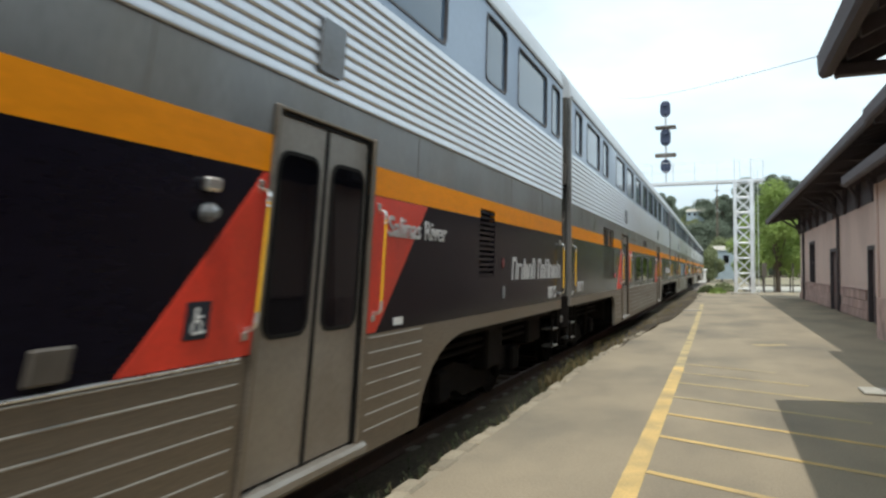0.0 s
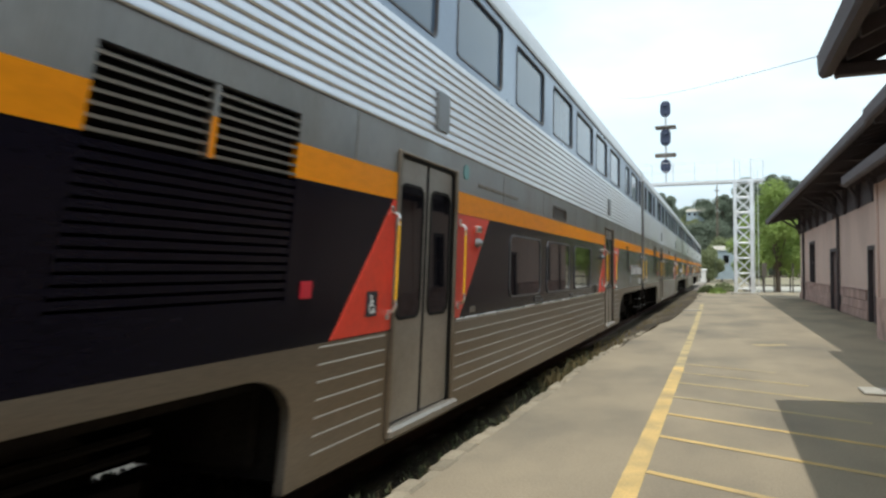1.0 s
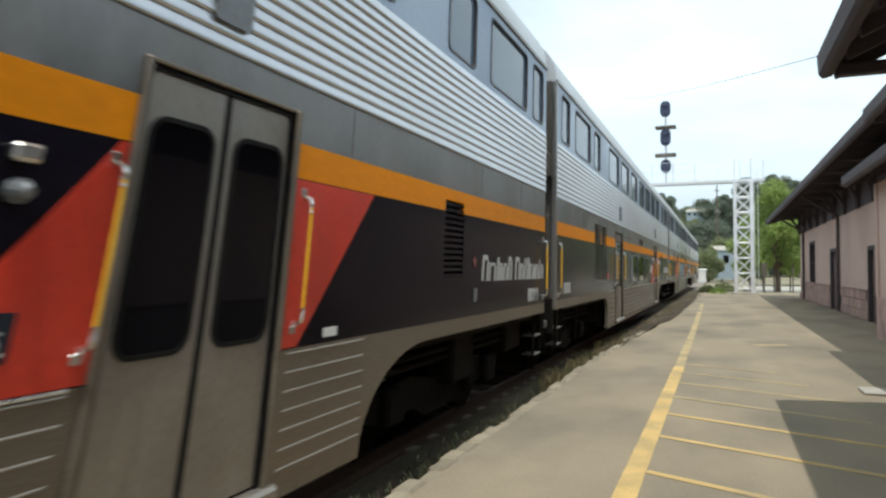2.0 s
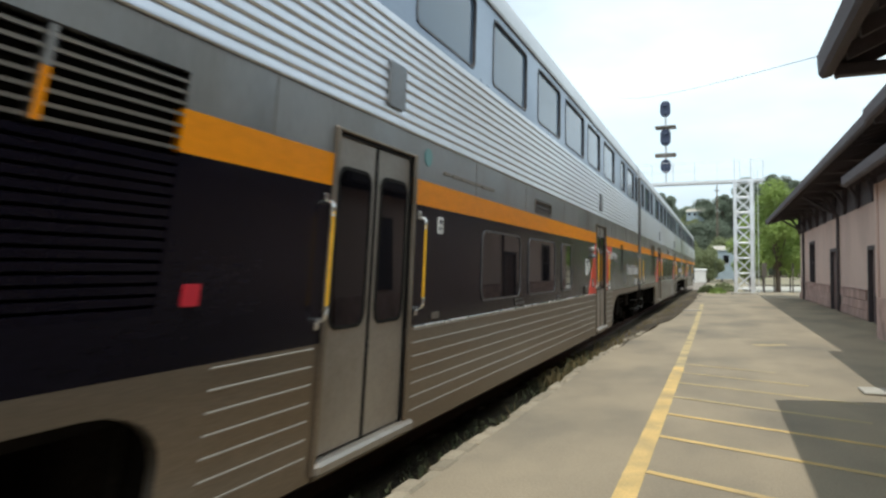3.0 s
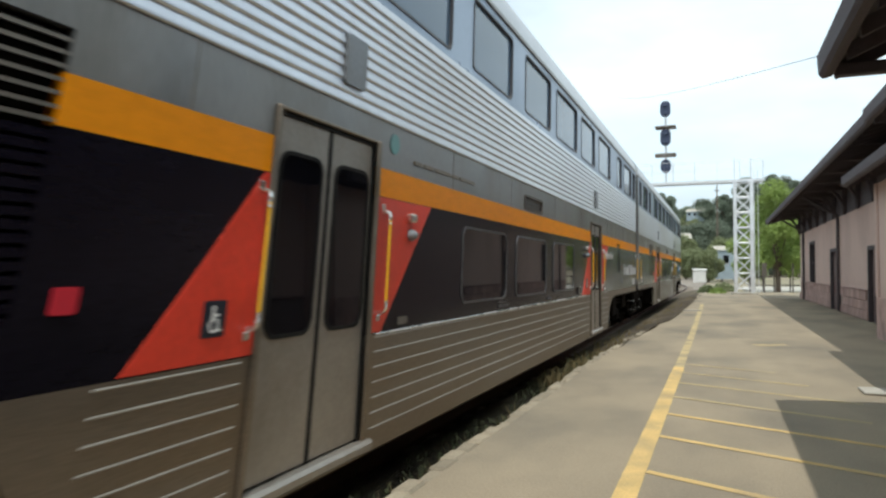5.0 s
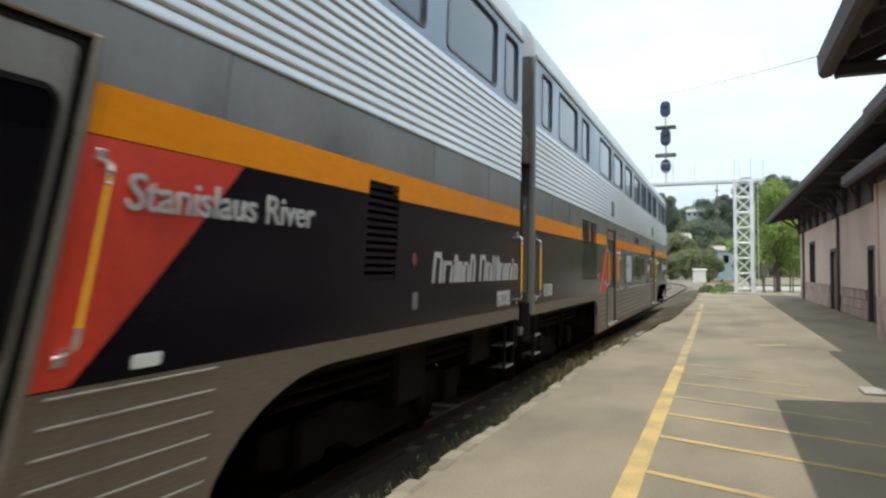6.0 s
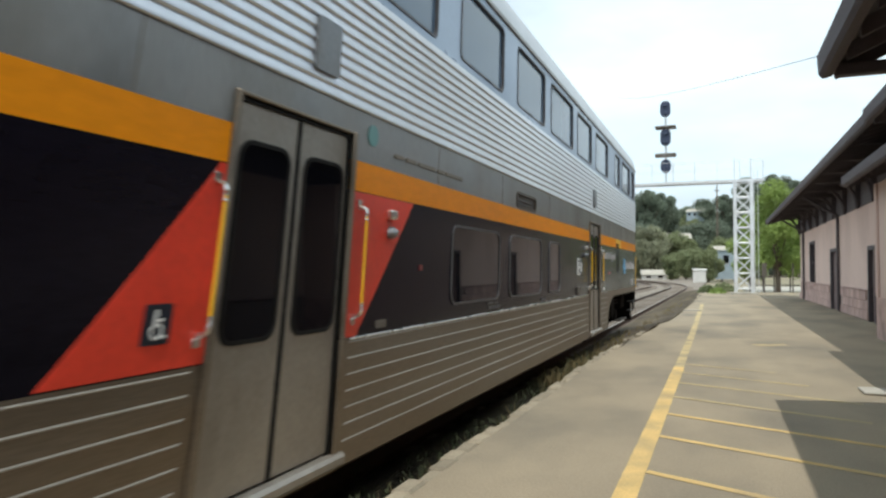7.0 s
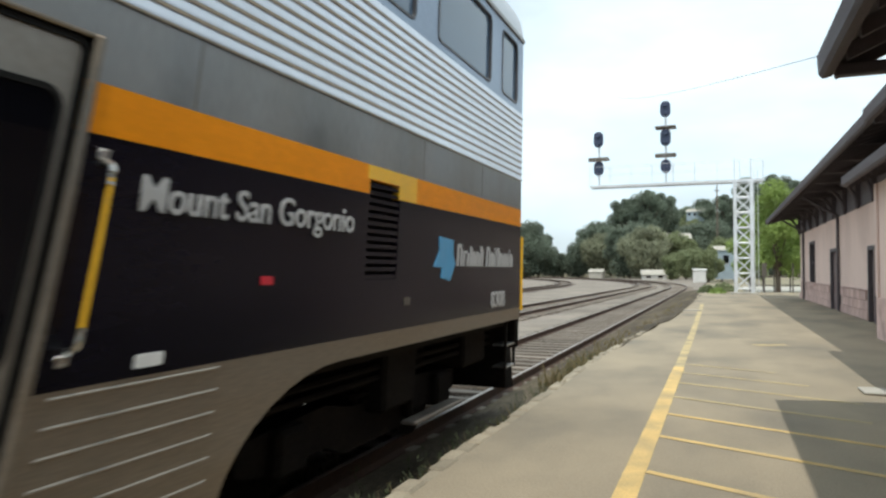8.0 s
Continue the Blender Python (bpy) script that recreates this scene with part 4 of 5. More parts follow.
            part("emblem", bm, DULL_RED, car, "small dull red diamond emblem")
            tile("notice_label", 20.72 + back, 1.32, 0.085, 0.13, PLATE)
        if nm == "agency":
            bm = bmesh.new()
            tube(bm, (HALF, 7.76, 2.54), (HALF + 0.006, 7.76, 2.54), 0.075, 14)
            part("emblem", bm, SIGN_TEAL, car, "round faded teal agency emblem")
            for k, w in enumerate((0.16, 0.20, 0.36, 0.16, 0.42)):
                tile("agency_bar", 8.12 + (0, 0.20, 0.44, 0.84, 1.04)[k], 2.44, w, 0.03, STEEL_LOW)
    # steel waste flap and folded vent below the panel
    bm = bmesh.new()
    box(bm, HALF, HALF + 0.03, 15.13 + back, 15.30 + back, 1.22, 1.35, bevel=0.01)
    part("hatch_cover", bm, END_STEEL, car)
    if cab:
        bm = bmesh.new()
        tube(bm, (HALF - 0.02, end + 0.12, 1.15), (HALF - 0.02, end + 0.12, 2.02), 0.02, 8)
        part("grab_bar", bm, YELLOW, car)
        bm = bmesh.new()
        box(bm, HALF - 0.06, HALF + 0.005, 19.94, 20.77, 2.243, 2.338)
        box(bm, HALF - 0.06, HALF + 0.005, 20.455, 20.77, 2.142, 2.243)
        part("yellow_frame", bm, YELLOW, car)
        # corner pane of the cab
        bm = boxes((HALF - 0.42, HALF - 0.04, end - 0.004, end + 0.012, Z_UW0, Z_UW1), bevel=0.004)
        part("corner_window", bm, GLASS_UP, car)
        bm = boxes((HALF - 0.17, HALF - 0.03, 21.05, 22.1, 0.40, 0.43), bevel=0.006)
        part("step_plate", bm, END_STEEL, car, "dull steel step plate under the cab")
        bm = bmesh.new()
        prism(bm, [(end - 0.05, 0.25), (end + 0.30, 0.22), (end + 0.12, 0.85), (end - 0.05, 0.95)], -1.35, 1.35)
        part("pilot", bm, DARK, car, "black snow pilot under the cab end")
    return car


def train_y(t):
    """Where the second car's leading end stands along the track."""
    return 11.11 - 12.7636 * t + 0.03635 * t * t


CARS = [
    ("8015", "Salinas River", True, True, True, ("ada", "speaker", "diamond")),
    ("8011", "", True, True, True, ("ada", "agency", "speaker", "diamond")),
    ("8808", "Coachella Valley", False, True, False, ("board", "plate", "ada", "speaker", "diamond", "agency")),
    ("8008", "Stanislaus River", True, True, True, ("ada", "agency", "speaker", "diamond")),
    ("8308", "Mount San Gorgonio", True, False, False, ("ada", "agency", "speaker", "board", "emblem")),
]
TRAIN = []
for k, (num, title, r1, r2, third, ex) in enumerate(CARS):
    n0 = len(WHEELS)
    c = train_car(num, title, r1, r2, third, ex, cab=(k == 4), back=(-0.12, 0.0, -0.18, -0.15, 0.07)[k], slide=(0, 0, -0.07, 0, 0.09)[k])
    tagged(c, ("double-deck steel passenger car with navy, orange and red livery", "double-deck steel passenger car with navy, orange and red livery",
               "double-deck steel passenger car with a plain navy first doorway", "double-deck steel passenger car with navy, orange and red livery",
               "double-deck steel cab car at the tail of the train")[k], "train car", "cars of the train")
    TRAIN.append((c, (k - 1) * PITCH_CAR))


# ---------------------------------------------------------------- station building
WALL_X = 3.85


def slab_roof(name, x0, x1, y0, y1, z, slope, label):
    """A sloping eave roof: boarded soffit, fascia, gutter and rafters."""
    e = empty(name, pose(x0, y0, z))
    tagged(e, label, "roof", kind="structure")
    L, W = y1 - y0, x1 - x0
    bm = bmesh.new()
    h = W * slope
    vs = [(0, 0, 0.05), (W, 0, h + 0.05), (W, 0, h + 0.17), (0, 0, 0.17)]
    a = [bm.verts.new((x, 0, zz)) for x, _, zz in vs]
    b = [bm.verts.new((x, L, zz)) for x, _, zz in vs]
    bm.faces.new(a)
    bm.faces.new(b[::-1])
    for i in range(4):
        bm.faces.new((a[(i + 1) % 4], a[i], b[i], b[(i + 1) % 4]))
    part("roof_deck", bm, ROOFING, e, "dark roofing over brown boards")
    bm = boxes((-0.035, 0.0, 0, L, -0.04, 0.20), bevel=0.006)
    part("fascia", bm, BROWN, e)
    bm = bmesh.new()
    pts = [(-0.036, -0.05), (-0.085, -0.05), (-0.115, -0.01), (-0.125, 0.16), (-0.112, 0.16), (-0.10, 0.0), (-0.08, -0.03), (-0.036, -0.03)]
    extrude_profile(bm, pts, 0, L, True)
    part("gutter", bm, BROWN, e)
    n = int(L / 0.62)
    first = None
    for i in range(n + 1):
        y = 0.06 + (L - 0.15) * i / n
        if first is None:
            b2 = bmesh.new()
            q = [(0.02, 0.05 - 0.13), (W, h + 0.05 - 0.13), (W, h + 0.05), (0.02, 0.05)]
            aa = [b2.verts.new((x, 0, zz)) for x, zz in q]
            bb = [b2.verts.new((x, 0.06, zz)) for x, zz in q]
            b2.faces.new(aa)
            b2.faces.new(bb[::-1])
            for k in range(4):
                b2.faces.new((aa[(k + 1) % 4], aa[k], bb[k], bb[(k + 1) % 4]))
            first = part("rafter", b2, BROWN, e)
            first.location.y = y
        else:
            share(first, pose(0, y, 0))
    return e


def make_station():
    wall = bmesh.new()
    doors = [(27.75, 29.75, -0.1, 2.22), (21.6, 22.6, -0.1, 2.10), (34.4, 36.2, 0.85, 2.72), (20.3, 21.2, 0.9, 2.6)]

    def sheet(bm, x, depth, y0, y1, z0, z1, holes):
        holed(bm, x, depth, y0, y1, z0, z1, holes)
        for v in bm.verts:
            v.co.x = 2 * x - v.co.x
        bmesh.ops.reverse_faces(bm, faces=bm.faces)

    sheet(wall, WALL_X, 0.25, -12, 40.4, 0.86, 3.28, doors)
    w = tagged(finish("station_wall", wall, STUCCO), "pink-buff stucco station wall with dark openings", "wall", kind="structure")
    bm = bmesh.new()
    sheet(bm, WALL_X + 0.02, 0.25, -12, 40.4, -0.3, 0.86, doors)
    part("plinth_backing", bm, MORTAR, w)
    for a, b in ((-12, 21.58), (22.62, 27.4), (29.77, 40.4)):
        bm = boxes((WALL_X - 0.045, WALL_X + 0.02, a, b, 0.856, 0.895), bevel=0.01)
        part("plinth_cap", bm, PLINTH, w)
    bm = boxes((WALL_X, 9.0, 40.15, 40.4, -0.3, 5.2))
    tagged(finish("wall_end", bm, STUCCO), "pink-buff stucco end wall of the station", "wall", kind="structure")
    bm = boxes((8.8, 9.0, -12, 40.4, -0.3, 5.6))
    tagged(finish("wall_back", bm, STUCCO), "stucco back wall of the station", "wall", kind="structure")
    bm = boxes((WALL_X - 0.03, WALL_X + 0.1, -12, 40.4, 3.28, 5.0))
    part("timber_frieze", bm, BROWN, w, "dark timber frieze under the eaves")
    bm = boxes((WALL_X + 0.3, 8.8, -12, 40.15, -0.02, 0.02))
    part("inner_floor", bm, BROWN, w)
    for k, (a, b, z0, z1) in enumerate(doors):
        is_door = z0 < 0
        d = empty("door_%d" % (k + 1) if is_door else "window_%d" % (k + 1), pose(WALL_X, a, max(0, z0)))
        tagged(d, "brown panelled double door in the station wall" if is_door else "dark brown sash window in the station wall", "door" if is_door else "window", kind="structure")
        W, H = b - a, z1 - max(0, z0)
        bm = boxes((-0.035, 0.16, 0, 0.11, 0, H), (-0.035, 0.16, W - 0.11, W, 0, H), (-0.035, 0.16, 0.11, W - 0.11, H - 0.12, H), bevel=0.008)
        part("frame", bm, BROWN, d)
        if is_door:
            n = 2 if W > 1.5 else 1
            for i in range(n):
                u0, u1 = 0.11 + (W - 0.22) * i / n, 0.11 + (W - 0.22) * (i + 1) / n - 0.01
                bm = boxes((0.08, 0.13, u0, u1, 0.01, H - 0.12), (0.06, 0.08, u0 + 0.1, u1 - 0.1, 0.15, 0.85), (0.06, 0.08, u0 + 0.1, u1 - 0.1, 1.0, H - 0.3))
                lf = part("door_panel", bm, DOOR_BROWN, d)
                bm = bmesh.new()
                tube(bm, (0.03, u1 - 0.08, 1.0), (0.08, u1 - 0.08, 1.0), 0.025, 8)
                part("door_handle", bm, CHROME, lf)
        else:
            bm = boxes((0.10, 0.11, 0.11, W - 0.11, 0.05, H - 0.12))
            part("pane", bm, GLASS, d)
            bm = boxes((0.06, 0.12, 0.11, W - 0.11, H * 0.5 - 0.03, H * 0.5 + 0.03), (0.06, 0.12, W / 2 - 0.02, W / 2 + 0.02, 0.05, H - 0.12))
            part("glazing_bar", bm, BROWN, d)
            bm = boxes((-0.08, 0.16, -0.06, W + 0.06, -0.09, 0.0), bevel=0.012)
            part("sill", bm, PLINTH, d)
    # stone blocks of the plinth
    rnd = random.Random(11)
    first = {}
    for row in range(3):
        y = 17.0 + (0.28 if row % 2 else 0)
        while y < 40.2:
            ln = rnd.choice((0.42, 0.56, 0.70))
            if not any(a - 0.02 < y + ln and y < b + 0.02 for a, b, z0, z1 in doors if z0 < 0):
                m = pose(WALL_X - 0.025 + rnd.uniform(-0.008, 0.008), y, 0.01 + row * 0.28)
                if ln not in first:
                    bm = boxes((0, 0.05, 0.008, ln - 0.008, 0.006, 0.272), bevel=0.012)
                    first[ln] = part("stone_block", bm, PLINTH, w)
                    first[ln].matrix_basis = m
                else:
                    share(first[ln], m, w)
            y += ln
    # downpipes
    for y in (27.55, 38.4):
        bm = bmesh.new()
        tube(bm, (WALL_X - 0.07, y, 0.05), (WALL_X - 0.07, y, 3.3), 0.05, 8)
        tube(bm, (WALL_X - 0.07, y, 3.3), (2.55, y, 4.12), 0.05, 8)
        tagged(finish("downpipe", bm, BROWN), "dark brown rainwater downpipe on the station wall", "downpipe", "downpipes")
    # knee brackets under the deep eaves
    base = None
    for i in range(12):
        y = 14.2 + i * 2.33
        if base is None:
            base = empty("eave_bracket", pose(WALL_X, y, 0))
            bm = boxes((-0.16, -0.03, -0.045, 0.045, 3.26, 4.15), bevel=0.012)
            part("wall_post", bm, BROWN, base)
            bm = bmesh.new()
            pts = []
            for k in range(7):
                a = radians(90 * k / 6)
                pts.append((-0.10 - 0.62 * (1 - math.cos(a)), 3.22 + 0.85 * math.sin(a)))
            sweep(bm, [(p[0], 0, p[1]) for p in pts], 0.055)
            part("curved_brace", bm, BROWN, base)
            bm = boxes((-1.30, -0.03, -0.06, 0.06, 4.00, 4.14), bevel=0.012)
            part("beam", bm, BROWN, base)
            tagged(base, "curved dark timber bracket under the station eaves", "bracket", "eave brackets")
        else:
            copy_thing(base, pose(WALL_X, y, 0))
    # projecting bay
    bm = bmesh.new()
    box(bm, 3.1, WALL_X, 13.0, 17.2, 0.86, 3.25)
    b = tagged(finish("station_bay", bm, STUCCO), "projecting stucco bay of the station", "bay", kind="structure")
    bm = boxes((3.06, WALL_X, 12.96, 17.24, -0.2, 0.86), bevel=0.01)
    part("plinth", bm, PLINTH, b)
    bm = boxes((3.04, 3.1, 14.6, 15.7, 0.95, 2.7))
    part("window_board", bm, BROWN, b)
    bm = boxes((3.05, 3.2, 17.02, 17.23, 0.86, 3.25), bevel=0.01)
    part("corner_board", bm, STUCCO, b)
    slab_roof("bay_roof", 2.62, 3.82, 12.6, 17.6, 3.30, 0.42, "small hipped bay roof with dark boards")
    slab_roof("main_roof", 2.50, 9.2, 12.6, 43.0, 4.02, 0.30, "long dark eave roof over the platform")
    slab_roof("middle_roof", 2.22, 9.2, 7.32, 12.58, 3.76, 0.32, "dark eave roof over the platform")
    slab_roof("canopy_roof", 0.98, 9.2, -12, 7.3, 3.24, 0.46, "dark platform canopy roof with a boarded soffit")
    bm = boxes((0.98, 3.8, 7.10, 7.22, 3.16, 3.27), bevel=0.01)
    tagged(finish("canopy_beam", bm, BROWN), "dark timber tie beam under the canopy end", "beam", kind="structure")
    for y in (-8.0, -4.0, 0.6):
        bm = boxes((2.5, 2.66, y, y + 0.16, 0, 3.75), bevel=0.015)
        tagged(finish("canopy_post", bm, BROWN), "dark timber canopy post on the platform", "post", "canopy posts")


make_station()
bm = boxes((1.52, 1.95, 9.30, 9.75, 0.008, 0.03), bevel=0.006)
tagged(finish("access_cover", bm, CONCRETE), "pale concrete access cover set in the platform", "cover")


# ---------------------------------------------------------------- signal gantry
def signal_head(gantry, x, z, h, label):
    e = empty("signal_head", pose(x, -0.15, z))
    e.parent = gantry
    e["label"] = label
    bm = bmesh.new()
    w = 0.62
    pts = []
    for cz, a0 in ((h / 2 - w / 2, 0), (-h / 2 + w / 2, 180)):
        for k in range(9):
            a = radians(a0 + 180 * k / 8)
            pts.append((w / 2 * math.cos(a), cz + w / 2 * math.sin(a)))
    a = [bm.verts.new((p, -0.02, q)) for p, q in pts]
    b = [bm.verts.new((p, 0.02, q)) for p, q in pts]
    bm.faces.new(a)
    bm.faces.new(b[::-1])
    for i in range(len(pts)):
        bm.faces.new((a[(i + 1) % len(pts)], a[i], b[i], b[(i + 1) % len(pts)]))
    part("backplate", bm, SIGNAL_BLACK, e)
    bm = bmesh.new()
    box(bm, -0.16, 0.16, 0.02, 0.30, -h / 2 + 0.2, h / 2 - 0.2, bevel=0.04)
    part("lamp_case", bm, SIGNAL_BLACK, e)
    for zz in ((-0.26, 0.26) if h > 0.95 else (0.0,)):
        bm = bmesh.new()
        tube(bm, (0, -0.28, zz), (0, -0.02, zz), 0.13, 12)
        part("visor", bm, SIGNAL_BLACK, e)
    bm = bmesh.new()
    tube(bm, (0, 0.1, -h / 2 - 0.3), (0, 0.1, -h / 2 + 0.15), 0.05, 8)
    part("stem", bm, WHITE_STEEL, e)


def make_gantry():
    g = empty("signal_gantry", pose(0, 46, 0))
    tagged(g, "white lattice steel signal gantry beside the tracks", "signal gantry")
    legs = ((0.88, -0.45), (1.80, -0.45), (0.88, 0.45), (1.80, 0.45))
    for x, y in legs:
        bm = boxes((x - 0.09, x + 0.09, y - 0.09, y + 0.09, -0.5, 6.75))
        part("leg", bm, WHITE_STEEL, g)
    bm = boxes((0.6, 2.1, -0.7, 0.7, -0.6, 0.12), bevel=0.02)
    part("footing", bm, CONCRETE, g)
    levels = [0.35 + 0.91 * i for i in range(8)]
    for z in levels:
        for a, b in ((0, 1), (2, 3), (0, 2), (1, 3)):
            bm = bmesh.new()
            tube(bm, (*legs[a], z), (*legs[b], z), 0.05, 6)
            part("girt", bm, WHITE_STEEL, g)
    for i, (z, z2) in enumerate(zip(levels[:-1], levels[1:])):
        for a, b in ((0, 1), (2, 3)):
            for p, q in ((a, b), (b, a)):
                bm = bmesh.new()
                tube(bm, (*legs[p], z), (*legs[q], z2), 0.036, 6)
                part("brace", bm, WHITE_STEEL, g)
        bm = bmesh.new()
        p, q = ((1, 3), (3, 1))[i % 2]
        tube(bm, (*legs[p], z), (*legs[q], z2), 0.036, 6)
        part("brace", bm, WHITE_STEEL, g)
    # ladder on the outer side
    bm = bmesh.new()
    for x in (1.95, 2.15):
        tube(bm, (x, 0.0, 0.1), (x, 0.0, 7.4), 0.016, 6)
    for k in range(22):
        tube(bm, (1.95, 0, 0.4 + k * 0.32), (2.15, 0, 0.4 + k * 0.32), 0.006, 5)
    part("ladder", bm, WHITE_STEEL, g)
    # the arm with its walkway and hand rails
    for y in (-0.45, 0.45):
        bm = boxes((-7.75, 2.45, y - 0.06, y + 0.06, 6.72, 6.86))
        part("arm_chord", bm, WHITE_STEEL, g)
        for z, r in ((7.55, 0.010), (8.05, 0.012)):
            bm = bmesh.new()
            tube(bm, (-7.75, y, z), (2.45, y, z), r, 6)
            part("hand_rail", bm, WHITE_STEEL, g)
        for i in range(9):
            bm = bmesh.new()
            x = -7.75 + i * 10.2 / 8
            tube(bm, (x, y, 6.8), (x, y, 8.05), 0.012, 6)
            part("rail_post", bm, WHITE_STEEL, g)
    bm = bmesh.new()
    for k in range(51):
        x = -7.7 + k * 0.2
        box(bm, x, x + 0.12, -0.4, 0.4, 6.86, 6.885)
    part("walkway", bm, WHITE_STEEL, g)
    for x, zt in ((-3.07, 11.2), (-7.2, 9.6)):
        bm = bmesh.new()
        tube(bm, (x, 0.1, 6.8), (x, 0.1, zt), 0.055, 8)
        part("signal_mast", bm, WHITE_STEEL, g)
        for z in ((8.65, 10.38) if x > -5 else (8.62,)):
            bm = boxes((x - 0.62, x + 0.62, -0.35, 0.55, z - 0.05, z), (x - 0.62, x + 0.62, -0.38, -0.34, z - 0.22 if z < 9 else z - 0.06, z + 0.04))
            part("stand", bm, END_STEEL, g)
    for x, y, z in ((0.88, 0.45, 8.3), (1.8, 0.45, 8.2)):
        bm = bmesh.new()
        tube(bm, (x, y, 6.7), (x, y, z), 0.035, 6)
        part("rail_post", bm, WHITE_STEEL, g)
    for x, z, h in ((-3.07, 11.50, 1.02), (-3.07, 9.72, 1.08), (-3.07, 7.92, 0.85), (-7.2, 9.85, 1.02), (-7.2, 7.98, 0.95)):
        signal_head(g, x, z, h, "black oval-backed railway signal head facing the platform")


make_gantry()


# ---------------------------------------------------------------- trees and distance
def tree(name, seed, height, spread, leaf, count, trunk_h, material, label, lean=0.0, clumps=16):
    """A tapered trunk with limbs, and a crown of many small leaf sprays gathered in uneven clumps."""
    rnd = random.Random(seed)
    t = empty(name)
    tagged(t, label, "tree")
    bm = bmesh.new()
    top = Vector((lean, 0, trunk_h))
    r = height * 0.020 + 0.05
    mid = top * 0.5 + Vector((rnd.uniform(-0.2, 0.2), rnd.uniform(-0.2, 0.2), 0))
    tube(bm, (0, 0, -0.4), mid, r * 1.3, 8, r)
    tube(bm, mid, top, r, 8, r * 0.75)
    cs = []
    for i in range(clumps):
        a = rnd.uniform(0, 6.283)
        u = rnd.random()
        z = trunk_h * 0.8 + (height - trunk_h * 0.8) * (0.06 + 0.88 * u)
        rad = spread * (0.25 + 0.75 * math.sin(math.pi * (0.16 + 0.74 * u))) * rnd.uniform(0.25, 0.78)
        c = Vector((rad * math.cos(a) + lean, rad * math.sin(a), z))
        cs.append((c, spread * rnd.uniform(0.26, 0.46)))
        tube(bm, top * rnd.uniform(0.75, 1.0), c, r * 0.42, 5, r * 0.10)
    part("trunk", bm, BARK, t)
    verts, faces = [], []
    for i in range(count):
        c, cr = cs[i % len(cs)]
        d = Vector((rnd.gauss(0, 1), rnd.gauss(0, 1), rnd.gauss(0, 0.8)))
        d = d.normalized() * cr * (rnd.random() ** 0.45)
        p = c + d
        n = (d.normalized() * 0.7 + Vector((rnd.gauss(0, 0.6), rnd.gauss(0, 0.6), rnd.gauss(0, 0.6) + 0.4))).normalized()
        u = n.cross(Vector((rnd.gauss(0, 1), rnd.gauss(0, 1), rnd.gauss(0, 1)))).normalized()
        v = n.cross(u)
        s = leaf * rnd.uniform(0.6, 1.35)
        k = len(verts)
        verts += [p - u * s, p - v * s * 0.45 + n * s * 0.12, p + u * s, p + v * s * 0.45 - n * s * 0.1]
        faces.append((k, k + 1, k + 2, k + 3))
    me = bpy.data.meshes.new("crown")
    me.from_pydata([x.to_tuple() for x in verts], [], faces)
    me.materials.append(material)
    o = new("crown", me)
    o.parent = t
    return t


def make_hill():
    bm = bmesh.new()
    nx, ny = 60, 24
    g = {}
    for i in range(nx + 1):
        for j in range(ny + 1):
            x, y = -190 + 330.0 * i / nx, 175 + 330.0 * j / ny
            u = j / ny
            side = 0.25 + 0.75 * max(0.0, min(1.0, (x + 60) / 70.0))
            z = -0.7 + 45.0 * side * (u * u * (3 - 2 * u)) + 2.2 * u * noise.noise((x * 0.02, y * 0.02, 1.0))
            g[i, j] = bm.verts.new((x, y, z))
    for i in range(nx):
        for j in range(ny):
            bm.faces.new((g[i, j], g[i + 1, j], g[i + 1, j + 1], g[i, j + 1]))
    tagged(finish("hillside", bm, GROUND, smooth=True), "wooded hillside behind the yard", "hill", kind="structure")


def hill_z(x, y):
    u = max(0.0, min(1.0, (y - 175) / 330.0))
    side = 0.25 + 0.75 * max(0.0, min(1.0, (x + 60) / 70.0))
    return -0.7 + 45.0 * side * (u * u * (3 - 2 * u)) + 2.2 * u * noise.noise((x * 0.02, y * 0.02, 1.0))


def house(x, y, z, w, d, h, wall, label, turn=0.0, flat=False):
    e = empty("house", pose(x, y, z, 0, 0, turn))
    tagged(e, label, "house")
    bm = boxes((-w / 2, w / 2, -d / 2, d / 2, -1.5, h))
    part("wall", bm, wall, e)
    bm = bmesh.new()
    rh = 0.2 if flat else w * 0.22
    ov = min(0.4, w * 0.06)
    a = [bm.verts.new(p) for p in ((-w / 2 - ov, -d / 2 - ov, h), (w / 2 + ov, -d / 2 - ov, h), (w / 2 + ov, d / 2 + ov, h), (-w / 2 - ov, d / 2 + ov, h))]
    b = [bm.verts.new(p) for p in ((-w / 2 - ov, 0, h + rh), (w / 2 + ov, 0, h + rh))]
    bm.faces.new(a[::-1])
    bm.faces.new((a[0], a[1], b[1], b[0]))
    bm.faces.new((a[2], a[3], b[0], b[1]))
    bm.faces.new((a[1], a[2], b[1]))
    bm.faces.new((a[3], a[0], b[0]))
    part("roof", bm, WALL_WHITE if flat else CONCRETE, e)
    n = int(w / 2.2) if w > 3.5 else 0
    for i in range(n):
        u = -w / 2 + w * (i + 0.5) / n
        bm = boxes((u - 0.45, u + 0.45, -d / 2 - 0.03, -d / 2 + 0.05, h * 0.35, h * 0.75))
        wd = part("window", bm, GLASS, e)
        bm = boxes((u - 0.52, u + 0.52, -d / 2 - 0.07, -d / 2, h * 0.35 - 0.1, h * 0.35))
        part("sill", bm, WALL_WHITE, wd)
    return e


